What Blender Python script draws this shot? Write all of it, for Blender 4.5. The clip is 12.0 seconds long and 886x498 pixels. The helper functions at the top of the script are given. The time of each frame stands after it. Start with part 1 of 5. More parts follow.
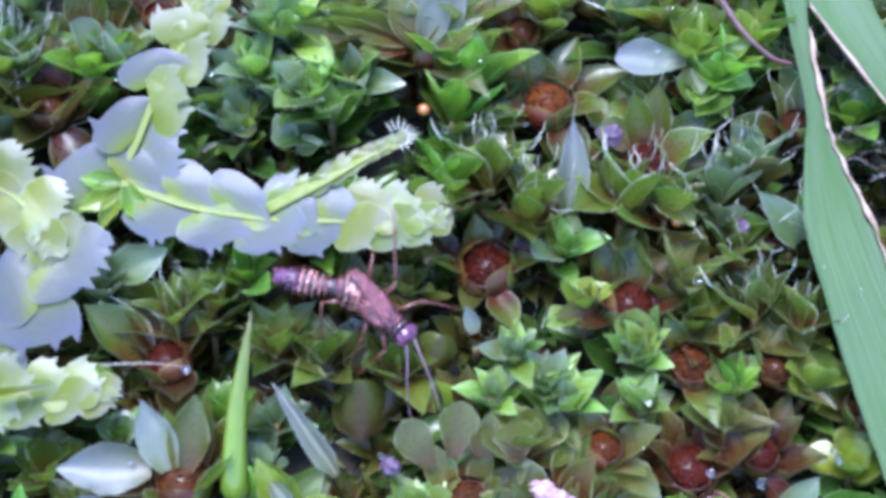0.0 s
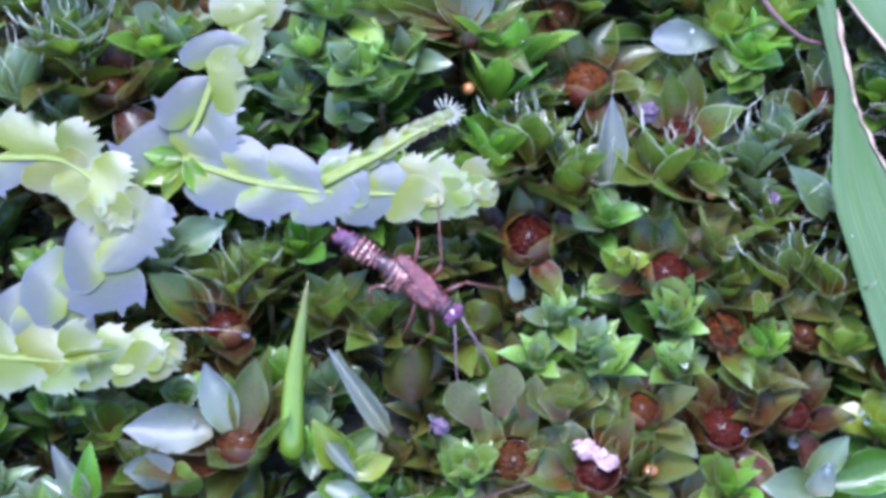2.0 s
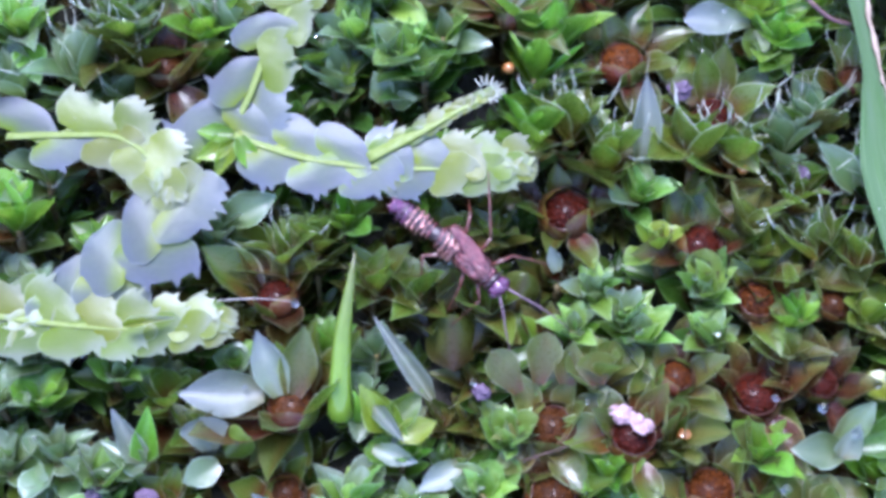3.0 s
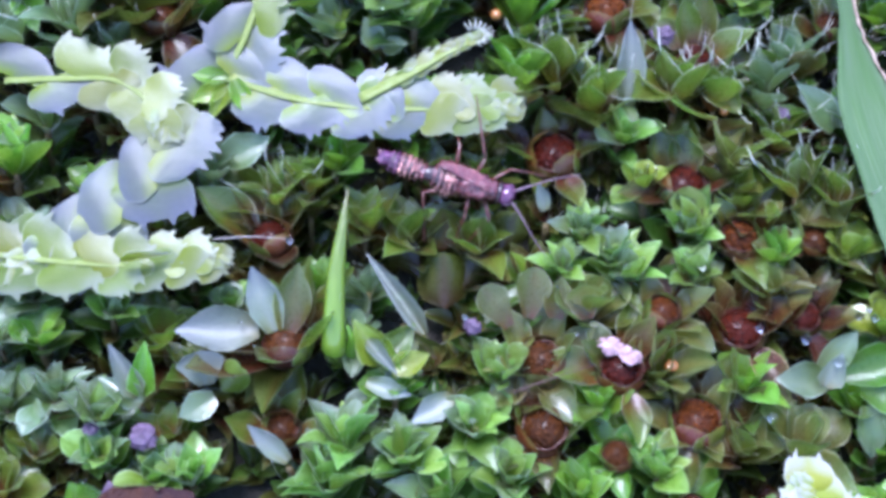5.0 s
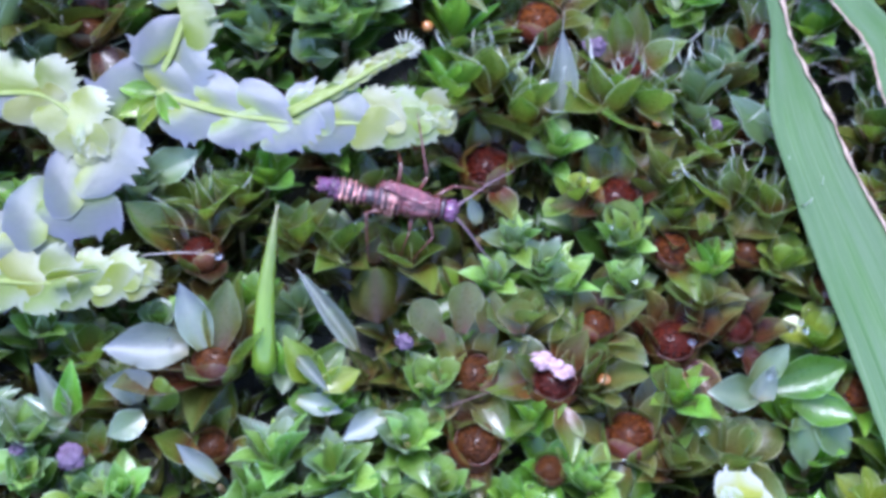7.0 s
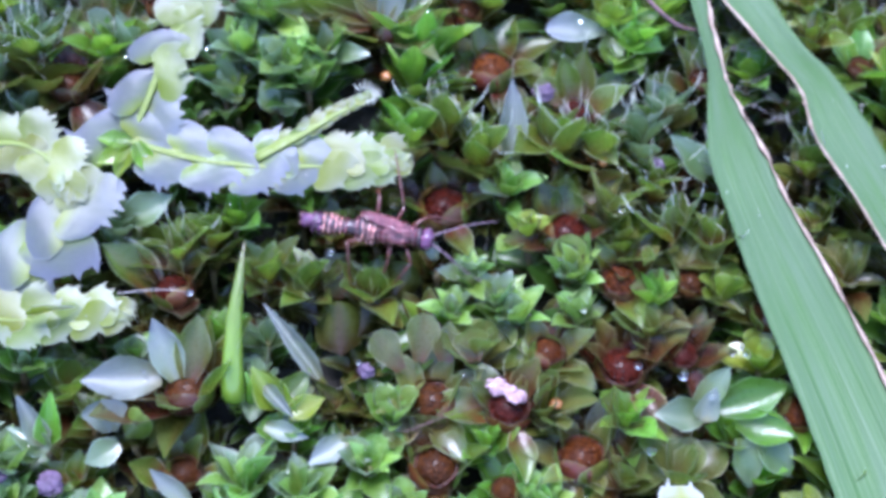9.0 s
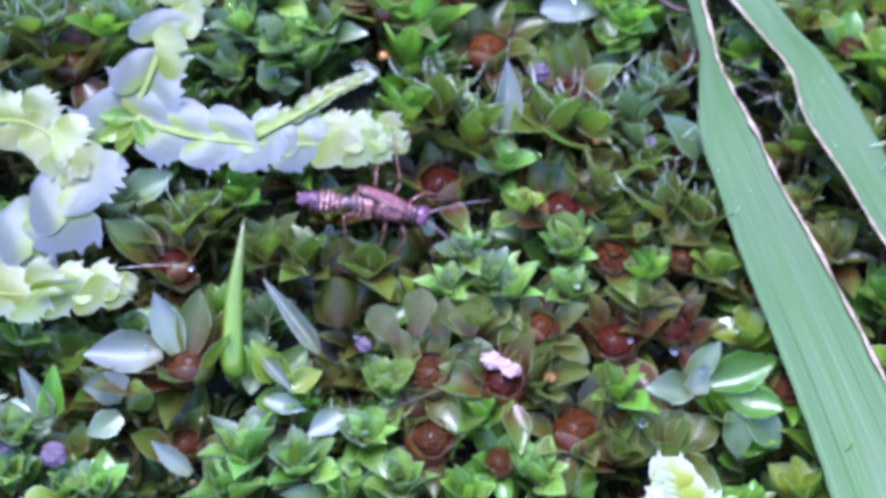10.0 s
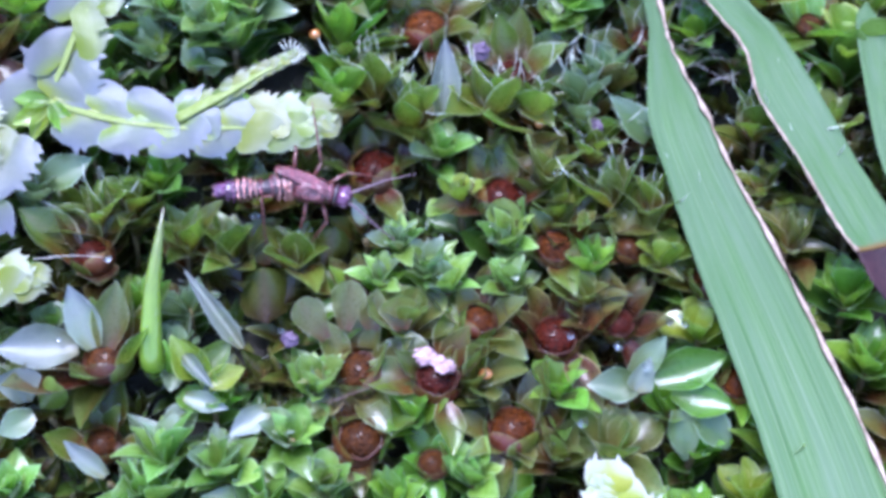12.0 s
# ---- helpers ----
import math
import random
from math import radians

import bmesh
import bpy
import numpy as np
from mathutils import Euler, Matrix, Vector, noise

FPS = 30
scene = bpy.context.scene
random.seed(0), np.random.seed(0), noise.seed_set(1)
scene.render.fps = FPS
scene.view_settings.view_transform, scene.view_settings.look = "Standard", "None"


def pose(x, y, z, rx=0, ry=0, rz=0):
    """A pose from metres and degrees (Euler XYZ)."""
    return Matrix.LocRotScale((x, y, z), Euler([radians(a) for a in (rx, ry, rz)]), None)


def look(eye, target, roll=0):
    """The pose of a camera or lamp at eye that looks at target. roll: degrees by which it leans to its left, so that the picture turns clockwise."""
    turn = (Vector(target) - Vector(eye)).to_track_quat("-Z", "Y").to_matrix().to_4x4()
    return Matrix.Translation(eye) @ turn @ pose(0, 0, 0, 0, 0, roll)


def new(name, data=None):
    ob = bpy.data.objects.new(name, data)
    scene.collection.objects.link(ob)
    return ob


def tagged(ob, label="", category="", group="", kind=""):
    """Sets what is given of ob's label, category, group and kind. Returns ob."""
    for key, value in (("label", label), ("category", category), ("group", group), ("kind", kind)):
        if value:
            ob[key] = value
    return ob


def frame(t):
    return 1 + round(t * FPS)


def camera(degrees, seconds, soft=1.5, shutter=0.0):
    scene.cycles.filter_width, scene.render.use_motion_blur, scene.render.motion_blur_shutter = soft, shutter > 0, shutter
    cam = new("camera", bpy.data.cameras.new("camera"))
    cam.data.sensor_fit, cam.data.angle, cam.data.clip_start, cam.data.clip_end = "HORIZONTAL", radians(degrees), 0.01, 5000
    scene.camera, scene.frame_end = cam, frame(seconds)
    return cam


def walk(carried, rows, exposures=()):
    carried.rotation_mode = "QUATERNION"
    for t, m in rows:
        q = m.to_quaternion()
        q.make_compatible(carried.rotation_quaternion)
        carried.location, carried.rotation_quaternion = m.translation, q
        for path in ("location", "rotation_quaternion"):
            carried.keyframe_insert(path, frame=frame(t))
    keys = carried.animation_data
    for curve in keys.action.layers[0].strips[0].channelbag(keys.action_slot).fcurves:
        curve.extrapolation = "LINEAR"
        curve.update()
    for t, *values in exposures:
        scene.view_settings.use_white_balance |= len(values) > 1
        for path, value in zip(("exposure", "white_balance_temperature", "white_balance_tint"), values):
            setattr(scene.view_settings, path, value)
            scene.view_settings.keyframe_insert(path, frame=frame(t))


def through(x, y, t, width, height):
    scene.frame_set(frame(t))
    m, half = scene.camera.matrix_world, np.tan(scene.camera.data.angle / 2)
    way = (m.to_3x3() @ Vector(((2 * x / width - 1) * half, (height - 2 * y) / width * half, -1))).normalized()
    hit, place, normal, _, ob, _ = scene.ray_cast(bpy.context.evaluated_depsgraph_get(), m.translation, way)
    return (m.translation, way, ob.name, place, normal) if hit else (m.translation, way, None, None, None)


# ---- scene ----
MM = 0.001                      # all plan numbers below are in millimetres
cam = camera(36.0, 12.0, soft=3.8)
cam.data.dof.use_dof, cam.data.dof.focus_distance, cam.data.dof.aperture_fstop = True, 0.0472, 80.0   # a close-up lens: near and far leaves go soft
PATH = [
    (0, (1.78, -21.86, 38.84), (2.04, 1.47, 0.36), 0.99),
    (0.5, (0.90, -22.30, 39.27), (0.50, 1.55, 1.11), -0.44),
    (1, (1.11, -22.47, 39.60), (0.67, 1.23, 1.35), -0.46),
    (1.5, (0.99, -22.72, 39.33), (0.51, 0.76, 0.94), -0.65),
    (2, (0.57, -23.90, 40.17), (0.51, -0.50, 1.73), 0.17),
    (2.5, (-0.00, -25.98, 39.99), (-0.11, -1.76, 2.07), -0.12),
    (3, (-0.14, -25.48, 41.37), (-0.88, -2.26, 2.83), -1.29),
    (4.8, (-1.07, -28.72, 41.21), (-0.97, -3.72, 3.80), 0.40),
    (5, (-0.65, -29.12, 40.31), (-0.60, -4.71, 2.50), -0.05),
    (5.5, (-0.22, -28.37, 40.61), (0.34, -3.89, 2.85), 0.54),
    (6, (0.31, -28.30, 40.37), (1.09, -4.05, 2.47), 0.98),
    (6.5, (0.53, -28.18, 40.57), (1.45, -3.89, 2.70), 1.34),
    (6.7, (0.52, -28.10, 40.48), (1.71, -3.98, 2.51), 1.97),
    (8.3, (0.97, -30.66, 41.76), (2.19, -5.49, 4.47), 1.14),
    (8.5, (1.87, -31.04, 42.32), (2.70, -4.93, 5.68), 0.15),
    (9, (2.50, -31.36, 41.96), (3.28, -4.97, 5.51), -0.00),
    (9.5, (2.40, -30.52, 41.86), (3.50, -4.29, 5.31), 0.70),
    (10, (2.39, -32.16, 42.54), (3.36, -6.19, 5.80), 0.45),
    (10.5, (2.09, -32.82, 42.62), (3.12, -7.01, 5.77), 0.53),
    (11, (2.54, -32.95, 42.35), (3.41, -6.99, 5.60), 0.20),
    (11.5, (2.38, -33.14, 42.59), (3.43, -7.43, 5.67), 0.54),
    (12, (5.61, -30.30, 40.62), (5.93, -4.96, 3.43), -0.73),
]
walk(cam, [(t, look(Vector(eye) * MM, Vector(target) * MM, roll)) for t, eye, target, roll in PATH], [(0, 2.84, 5300, 22), (3, 2.82, 5300, 22), (6.7, 2.78, 5300, 22), (9.5, 2.85, 5250, 23), (12, 2.92, 5200, 24)])

# ---- light: open shade under a bright, slightly veiled sky ----
SUN_TILT, SUN_TURN = 79, 325
sky_world = bpy.data.worlds.new("sky")
scene.world = sky_world
sky_world.use_nodes = True
wn = sky_world.node_tree
for n in list(wn.nodes):
    wn.nodes.remove(n)
w_out = wn.nodes.new("ShaderNodeOutputWorld")
w_bg = wn.nodes.new("ShaderNodeBackground")
w_sky = wn.nodes.new("ShaderNodeTexSky")
w_sky.sky_type = "NISHITA"
w_sky.sun_disc = False
w_sky.sun_elevation = radians(SUN_TILT)
w_sky.sun_rotation = radians(SUN_TURN)
w_sky.air_density, w_sky.dust_density, w_sky.ozone_density = 1.0, 1.2, 1.0
w_bg.inputs["Strength"].default_value = 0.085
wn.links.new(w_sky.outputs[0], w_bg.inputs[0])
wn.links.new(w_bg.outputs[0], w_out.inputs[0])
sun_data = bpy.data.lights.new("sun", "SUN")
sun_data.energy, sun_data.angle, sun_data.color = 1.5, radians(27), (1.0, 0.985, 0.98)
sun = new("sun", sun_data)
sun_dir = Vector((math.sin(radians(SUN_TURN)) * math.cos(radians(SUN_TILT)), math.cos(radians(SUN_TURN)) * math.cos(radians(SUN_TILT)), math.sin(radians(SUN_TILT))))
sun.matrix_world = look(sun_dir * 2, (0, 0, 0))


# ---- materials ----
def node(tree, kind, **values):
    n = tree.nodes.new(kind)
    for key, value in values.items():
        n.inputs[key.replace("_", " ")].default_value = value
    return n


def blank(name):
    m = bpy.data.materials.new(name)
    m.use_nodes = True
    t = m.node_tree
    for n in list(t.nodes):
        t.nodes.remove(n)
    return m, t, t.nodes.new("ShaderNodeOutputMaterial")


def calc(t, op, a, b=None, c=None, clamp=False):
    n = t.nodes.new("ShaderNodeMath")
    n.operation, n.use_clamp = op, clamp
    for k, v in enumerate((a, b, c)):
        if v is None:
            continue
        if isinstance(v, (int, float)):
            n.inputs[k].default_value = v
        else:
            t.links.new(v, n.inputs[k])
    return n.outputs[0]


def mix_colour(t, fac, a, b):
    n = t.nodes.new("ShaderNodeMix")
    n.data_type = "RGBA"
    for socket, v in ((n.inputs[0], fac), (n.inputs[6], a), (n.inputs[7], b)):
        if isinstance(v, (int, float)):
            socket.default_value = v
        elif isinstance(v, tuple):
            socket.default_value = (*v, 1)
        else:
            t.links.new(v, socket)
    return n.outputs[2]


def ramp(t, fac, stops):
    n = t.nodes.new("ShaderNodeValToRGB")
    e = n.color_ramp.elements
    while len(e) < len(stops):
        e.new(0.5)
    for k, (p, colour) in enumerate(stops):
        e[k].position, e[k].color = p, (*colour, 1)
    t.links.new(fac, n.inputs[0])
    return n.outputs[0]


def chance(t):
    """One random number for each leaf, whether it is an object or an island of a larger mesh."""
    a = t.nodes.new("ShaderNodeObjectInfo").outputs["Random"]
    b = t.nodes.new("ShaderNodeNewGeometry").outputs["Random Per Island"]
    return calc(t, "FRACT", calc(t, "ADD", a, b))


def leaf_material(name, stops, margin, rib, through=0.4, rough=0.36, coat=1.0, spread=0.8, edge_at=0.86, veil=0.45, clear=0.3, wave=0.22, mottle=0.5, gloss=0.2, blend=0.3):
    """A thin wet leaf: colour from base to tip, pale margin, midrib, mottling, cell relief."""
    m, t, out = blank(name)
    uv = t.nodes.new("ShaderNodeUVMap").outputs[0]
    sep = t.nodes.new("ShaderNodeSeparateXYZ")
    t.links.new(uv, sep.inputs[0])
    u, v = sep.outputs[0], sep.outputs[1]
    r = chance(t)
    place = t.nodes.new("ShaderNodeVectorMath")
    place.operation = "MULTIPLY_ADD"
    t.links.new(uv, place.inputs[0])
    place.inputs[1].default_value = (1, 1, 1)
    comb = t.nodes.new("ShaderNodeCombineXYZ")
    for k in range(3):
        t.links.new(calc(t, "MULTIPLY", r, 37.0 + 11 * k), comb.inputs[k])
    t.links.new(comb.outputs[0], place.inputs[2])
    big = node(t, "ShaderNodeTexNoise", Scale=2.6, Detail=3.0)
    fine = node(t, "ShaderNodeTexNoise", Scale=17.0, Detail=4.0)
    t.links.new(place.outputs[0], big.inputs["Vector"])
    t.links.new(place.outputs[0], fine.inputs["Vector"])
    along = calc(t, "ADD", u, calc(t, "MULTIPLY", calc(t, "SUBTRACT", big.outputs[0], 0.5), blend), clamp=True)
    colour = ramp(t, along, stops)
    side = calc(t, "MULTIPLY", calc(t, "ABSOLUTE", calc(t, "SUBTRACT", v, 0.5)), 2.0)
    ribbed = calc(t, "MULTIPLY", calc(t, "SUBTRACT", 1.0, calc(t, "DIVIDE", side, 0.4), clamp=True), 0.6)
    colour = mix_colour(t, ribbed, colour, rib)
    edged = calc(t, "MULTIPLY", calc(t, "DIVIDE", calc(t, "SUBTRACT", side, edge_at), 1 - edge_at, clamp=True), 0.75)
    colour = mix_colour(t, edged, colour, margin)
    hsv = t.nodes.new("ShaderNodeHueSaturation")
    t.links.new(calc(t, "ADD", 0.5, calc(t, "MULTIPLY", calc(t, "SUBTRACT", r, 0.5), 0.045)), hsv.inputs["Hue"])
    bright = calc(t, "ADD", 1 - spread / 2, calc(t, "MULTIPLY", calc(t, "FRACT", calc(t, "MULTIPLY", r, 7.3)), spread))
    bright = calc(t, "MULTIPLY", bright, calc(t, "ADD", 1 - mottle / 2, calc(t, "MULTIPLY", fine.outputs[0], mottle)))
    t.links.new(bright, hsv.inputs["Value"])
    t.links.new(colour, hsv.inputs["Color"])
    cells = node(t, "ShaderNodeTexVoronoi", Scale=34.0)
    t.links.new(place.outputs[0], cells.inputs["Vector"])
    wavy = node(t, "ShaderNodeTexNoise", Scale=7.0, Detail=2.0)
    t.links.new(place.outputs[0], wavy.inputs["Vector"])
    height = calc(t, "ADD", calc(t, "MULTIPLY", cells.outputs["Distance"], 0.22), calc(t, "MULTIPLY", wavy.outputs[0], 1.5))
    bump = node(t, "ShaderNodeBump", Strength=wave, Distance=0.00009)
    t.links.new(height, bump.inputs["Height"])
    p = node(t, "ShaderNodeBsdfPrincipled", Roughness=0.5, IOR=1.4)
    p.inputs["Specular IOR Level"].default_value = gloss * 0.5
    t.links.new(hsv.outputs[0], p.inputs["Base Color"])
    t.links.new(bump.outputs[0], p.inputs["Normal"])
    lit = t.nodes.new("ShaderNodeBsdfTranslucent")
    t.links.new(mix_colour(t, veil, hsv.outputs[0], (0.3, 0.56, 0.03)), lit.inputs[0])
    both = t.nodes.new("ShaderNodeMixShader")
    both.inputs[0].default_value = through
    t.links.new(p.outputs[0], both.inputs[1])
    t.links.new(lit.outputs[0], both.inputs[2])
    thin = t.nodes.new("ShaderNodeBsdfTransparent")
    t.links.new(mix_colour(t, 0.55, (0.85, 0.9, 0.75), hsv.outputs[0]), thin.inputs[0])
    glassy = t.nodes.new("ShaderNodeMixShader")
    t.links.new(calc(t, "MULTIPLY", calc(t, "SUBTRACT", 1.0, edged), clear), glassy.inputs[0])
    t.links.new(both.outputs[0], glassy.inputs[1])
    t.links.new(thin.outputs[0], glassy.inputs[2])
    wet = t.nodes.new("ShaderNodeBsdfGlossy")
    t.links.new(bump.outputs[0], wet.inputs["Normal"])
    t.links.new(calc(t, "ADD", rough - 0.15, calc(t, "MULTIPLY", fine.outputs[0], 0.16)), wet.inputs["Roughness"])
    facing = t.nodes.new("ShaderNodeLayerWeight")
    t.links.new(bump.outputs[0], facing.inputs["Normal"])
    film = calc(t, "MULTIPLY", calc(t, "MULTIPLY_ADD", calc(t, "POWER", facing.outputs["Facing"], 5.0), 0.9, 0.045), coat, clamp=True)
    coated = t.nodes.new("ShaderNodeMixShader")
    t.links.new(film, coated.inputs[0])
    t.links.new(glassy.outputs[0], coated.inputs[1])
    t.links.new(wet.outputs[0], coated.inputs[2])
    t.links.new(coated.outputs[0], out.inputs[0])
    return m


def plain_material(name, dark, light, scale=3000.0, rough=0.5, metal=0.0, coat=0.0, relief=0.00003, through=0.0, island=False, gloss=0.5):
    """A surface mottled between two colours at two scales, with fine relief; scale is per metre."""
    m, t, out = blank(name)
    pos = t.nodes.new("ShaderNodeTexCoord").outputs["Object"]
    a = node(t, "ShaderNodeTexNoise", Scale=scale, Detail=5.0)
    b = node(t, "ShaderNodeTexNoise", Scale=scale * 7, Detail=3.0)
    for n in (a, b):
        t.links.new(pos, n.inputs["Vector"])
    f = calc(t, "ADD", calc(t, "MULTIPLY", a.outputs[0], 0.7), calc(t, "MULTIPLY", b.outputs[0], 0.3))
    f = calc(t, "MULTIPLY_ADD", f, 2.6, -0.8, clamp=True)
    if island:
        f = calc(t, "ADD", calc(t, "MULTIPLY", f, 0.4), calc(t, "MULTIPLY", chance(t), 0.6))
    colour = mix_colour(t, f, dark, light)
    p = node(t, "ShaderNodeBsdfPrincipled", Roughness=rough, Metallic=metal)
    p.inputs["Specular IOR Level"].default_value = gloss
    p.inputs["Coat Weight"].default_value, p.inputs["Coat Roughness"].default_value = coat, 0.1
    t.links.new(calc(t, "ADD", rough - 0.12, calc(t, "MULTIPLY", b.outputs[0], 0.24)), p.inputs["Roughness"])
    t.links.new(colour, p.inputs["Base Color"])
    bump = node(t, "ShaderNodeBump", Strength=0.5, Distance=relief)
    t.links.new(calc(t, "ADD", a.outputs[0], b.outputs[0]), bump.inputs["Height"])
    t.links.new(bump.outputs[0], p.inputs["Normal"])
    if through:
        lit = t.nodes.new("ShaderNodeBsdfTranslucent")
        t.links.new(colour, lit.inputs[0])
        both = t.nodes.new("ShaderNodeMixShader")
        both.inputs[0].default_value = through
        t.links.new(p.outputs[0], both.inputs[1])
        t.links.new(lit.outputs[0], both.inputs[2])
        t.links.new(both.outputs[0], out.inputs[0])
    else:
        t.links.new(p.outputs[0], out.inputs[0])
    return m


LEAF = {
    "cup": leaf_material("olive_leaf", [(0.0, (0.19, 0.03, 0.012)), (0.25, (0.15, 0.06, 0.016)), (0.5, (0.14, 0.18, 0.018)), (1.0, (0.18, 0.27, 0.04))], (0.55, 0.57, 0.42), (0.14, 0.13, 0.02), through=0.56, clear=0.46, edge_at=0.92),
    "red": leaf_material("reddish_leaf", [(0.0, (0.06, 0.008, 0.004)), (0.35, (0.08, 0.022, 0.008)), (0.65, (0.1, 0.075, 0.018)), (1.0, (0.14, 0.17, 0.035))], (0.3, 0.27, 0.13), (0.1, 0.04, 0.012), through=0.4, veil=0.1, clear=0.42, coat=0.6, edge_at=0.92),
    "bract": leaf_material("cup_bract", [(0.0, (0.02, 0.004, 0.003)), (0.5, (0.05, 0.008, 0.003)), (0.8, (0.08, 0.022, 0.005)), (1.0, (0.1, 0.07, 0.012))], (0.13, 0.1, 0.02), (0.09, 0.02, 0.008), through=0.25, veil=0.0, clear=0.08, edge_at=0.9),
    "green": leaf_material("green_leaf", [(0.0, (0.09, 0.15, 0.01)), (0.5, (0.16, 0.33, 0.02)), (1.0, (0.25, 0.46, 0.06))], (0.42, 0.56, 0.3), (0.12, 0.22, 0.02), through=0.54, clear=0.38, edge_at=0.92),
    # low leaves take this tone, darkened to stand in for shade between shoots
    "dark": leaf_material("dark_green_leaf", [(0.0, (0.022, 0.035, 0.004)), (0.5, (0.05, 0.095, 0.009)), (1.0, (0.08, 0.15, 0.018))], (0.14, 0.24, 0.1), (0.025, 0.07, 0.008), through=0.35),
    # bluish-white sky reflection on wet leaves, painted into the base colour
    "pale": leaf_material("sky_sheen_leaf", [(0.0, (0.15, 0.15, 0.04)), (0.25, (0.2, 0.24, 0.16)), (1.0, (0.21, 0.235, 0.265))], (0.28, 0.33, 0.26), (0.2, 0.23, 0.2), through=0.35, rough=0.62, coat=1.4, spread=0.5, veil=0.08, clear=0.36, wave=0.12, edge_at=0.94),
    "blue": leaf_material("grey_green_leaf", [(0.0, (0.1, 0.13, 0.02)), (0.4, (0.16, 0.24, 0.08)), (1.0, (0.24, 0.31, 0.21))], (0.46, 0.54, 0.46), (0.12, 0.2, 0.07), through=0.45, rough=0.42, coat=1.5, spread=0.5, veil=0.2, clear=0.4, wave=0.15, edge_at=0.93),
    "yellow": leaf_material("yellow_green_leaf", [(0.0, (0.16, 0.18, 0.01)), (0.5, (0.25, 0.33, 0.025)), (1.0, (0.32, 0.44, 0.08))], (0.54, 0.58, 0.28), (0.2, 0.25, 0.015), through=0.58, clear=0.38, edge_at=0.92),
    "tan": leaf_material("olive_tan_leaf", [(0.0, (0.2, 0.06, 0.025)), (0.3, (0.17, 0.14, 0.032)), (1.0, (0.2, 0.25, 0.075))], (0.5, 0.48, 0.32), (0.18, 0.15, 0.035), spread=0.6, through=0.55, clear=0.4, edge_at=0.92),
    "mint": leaf_material("light_green_leaf", [(0.0, (0.1, 0.2, 0.01)), (0.45, (0.2, 0.35, 0.045)), (1.0, (0.32, 0.49, 0.14))], (0.5, 0.62, 0.42), (0.15, 0.28, 0.03), through=0.5, clear=0.3, coat=1.2, veil=0.36, edge_at=0.92),
    # darkened olive: on low leaves the shade of the gaps is in the colour
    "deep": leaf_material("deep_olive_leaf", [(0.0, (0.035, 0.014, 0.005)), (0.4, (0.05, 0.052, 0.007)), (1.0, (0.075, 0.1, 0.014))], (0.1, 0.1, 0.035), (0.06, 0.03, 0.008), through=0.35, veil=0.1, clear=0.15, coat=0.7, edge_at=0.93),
    # yellow-green base is its own; the lilac outer part paints the sky's sheen
    "wort": leaf_material("liverwort_leaf", [(0.0, (0.22, 0.28, 0.02)), (0.2, (0.21, 0.26, 0.08)), (0.45, (0.178, 0.2, 0.175)), (1.0, (0.175, 0.19, 0.24))], (0.21, 0.23, 0.24), (0.18, 0.205, 0.17), through=0.42, rough=0.3, coat=0.22, spread=0.4, veil=0.12, clear=0.36, wave=0.12, mottle=0.25, gloss=0.1, blend=0.3, edge_at=0.95),
    "wort_bright": leaf_material("bright_liverwort_leaf", [(0.0, (0.16, 0.21, 0.018)), (0.45, (0.195, 0.24, 0.06)), (0.75, (0.25, 0.28, 0.14)), (1.0, (0.29, 0.31, 0.23))], (0.3, 0.32, 0.25), (0.195, 0.24, 0.07), through=0.42, rough=0.3, coat=0.22, spread=0.4, veil=0.12, clear=0.28, wave=0.12, mottle=0.25, gloss=0.1, blend=0.3, edge_at=0.95),
    "wort_white": leaf_material("whitish_liverwort_leaf", [(0.0, (0.2, 0.26, 0.015)), (0.4, (0.27, 0.32, 0.05)), (0.65, (0.36, 0.38, 0.22)), (1.0, (0.42, 0.42, 0.38))], (0.48, 0.48, 0.44), (0.28, 0.34, 0.05), through=0.3, rough=0.35, coat=0.3, spread=0.2, veil=0.1, clear=0.05, wave=0.12, mottle=0.14, gloss=0.25),
}
AWN = plain_material("hair_point", (0.4, 0.41, 0.32), (0.72, 0.72, 0.64), rough=0.3, through=0.2)
STEM = plain_material("moss_stem", (0.06, 0.035, 0.015), (0.12, 0.09, 0.03), rough=0.6)
WORT_STEM = plain_material("liverwort_stem", (0.19, 0.24, 0.04), (0.26, 0.31, 0.11), rough=0.5, coat=0.1, gloss=0.2, through=0.4)
CUP = {
    "red": plain_material("red_cup_grain", (0.008, 0.0015, 0.001), (0.055, 0.008, 0.003), rough=0.4, coat=0.12, gloss=0.05, island=True),
    "orange": plain_material("orange_cup_grain", (0.014, 0.003, 0.001), (0.1, 0.028, 0.005), rough=0.4, coat=0.12, gloss=0.05, island=True),
    "brown": plain_material("brown_cup_grain", (0.01, 0.0025, 0.001), (0.065, 0.022, 0.005), rough=0.4, coat=0.12, gloss=0.05, island=True),
}
CUP_WALL = plain_material("cup_wall", (0.012, 0.003, 0.002), (0.05, 0.012, 0.004), rough=0.4, coat=0.2, gloss=0.2)
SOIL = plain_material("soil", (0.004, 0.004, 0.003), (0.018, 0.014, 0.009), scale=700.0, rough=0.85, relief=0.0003)


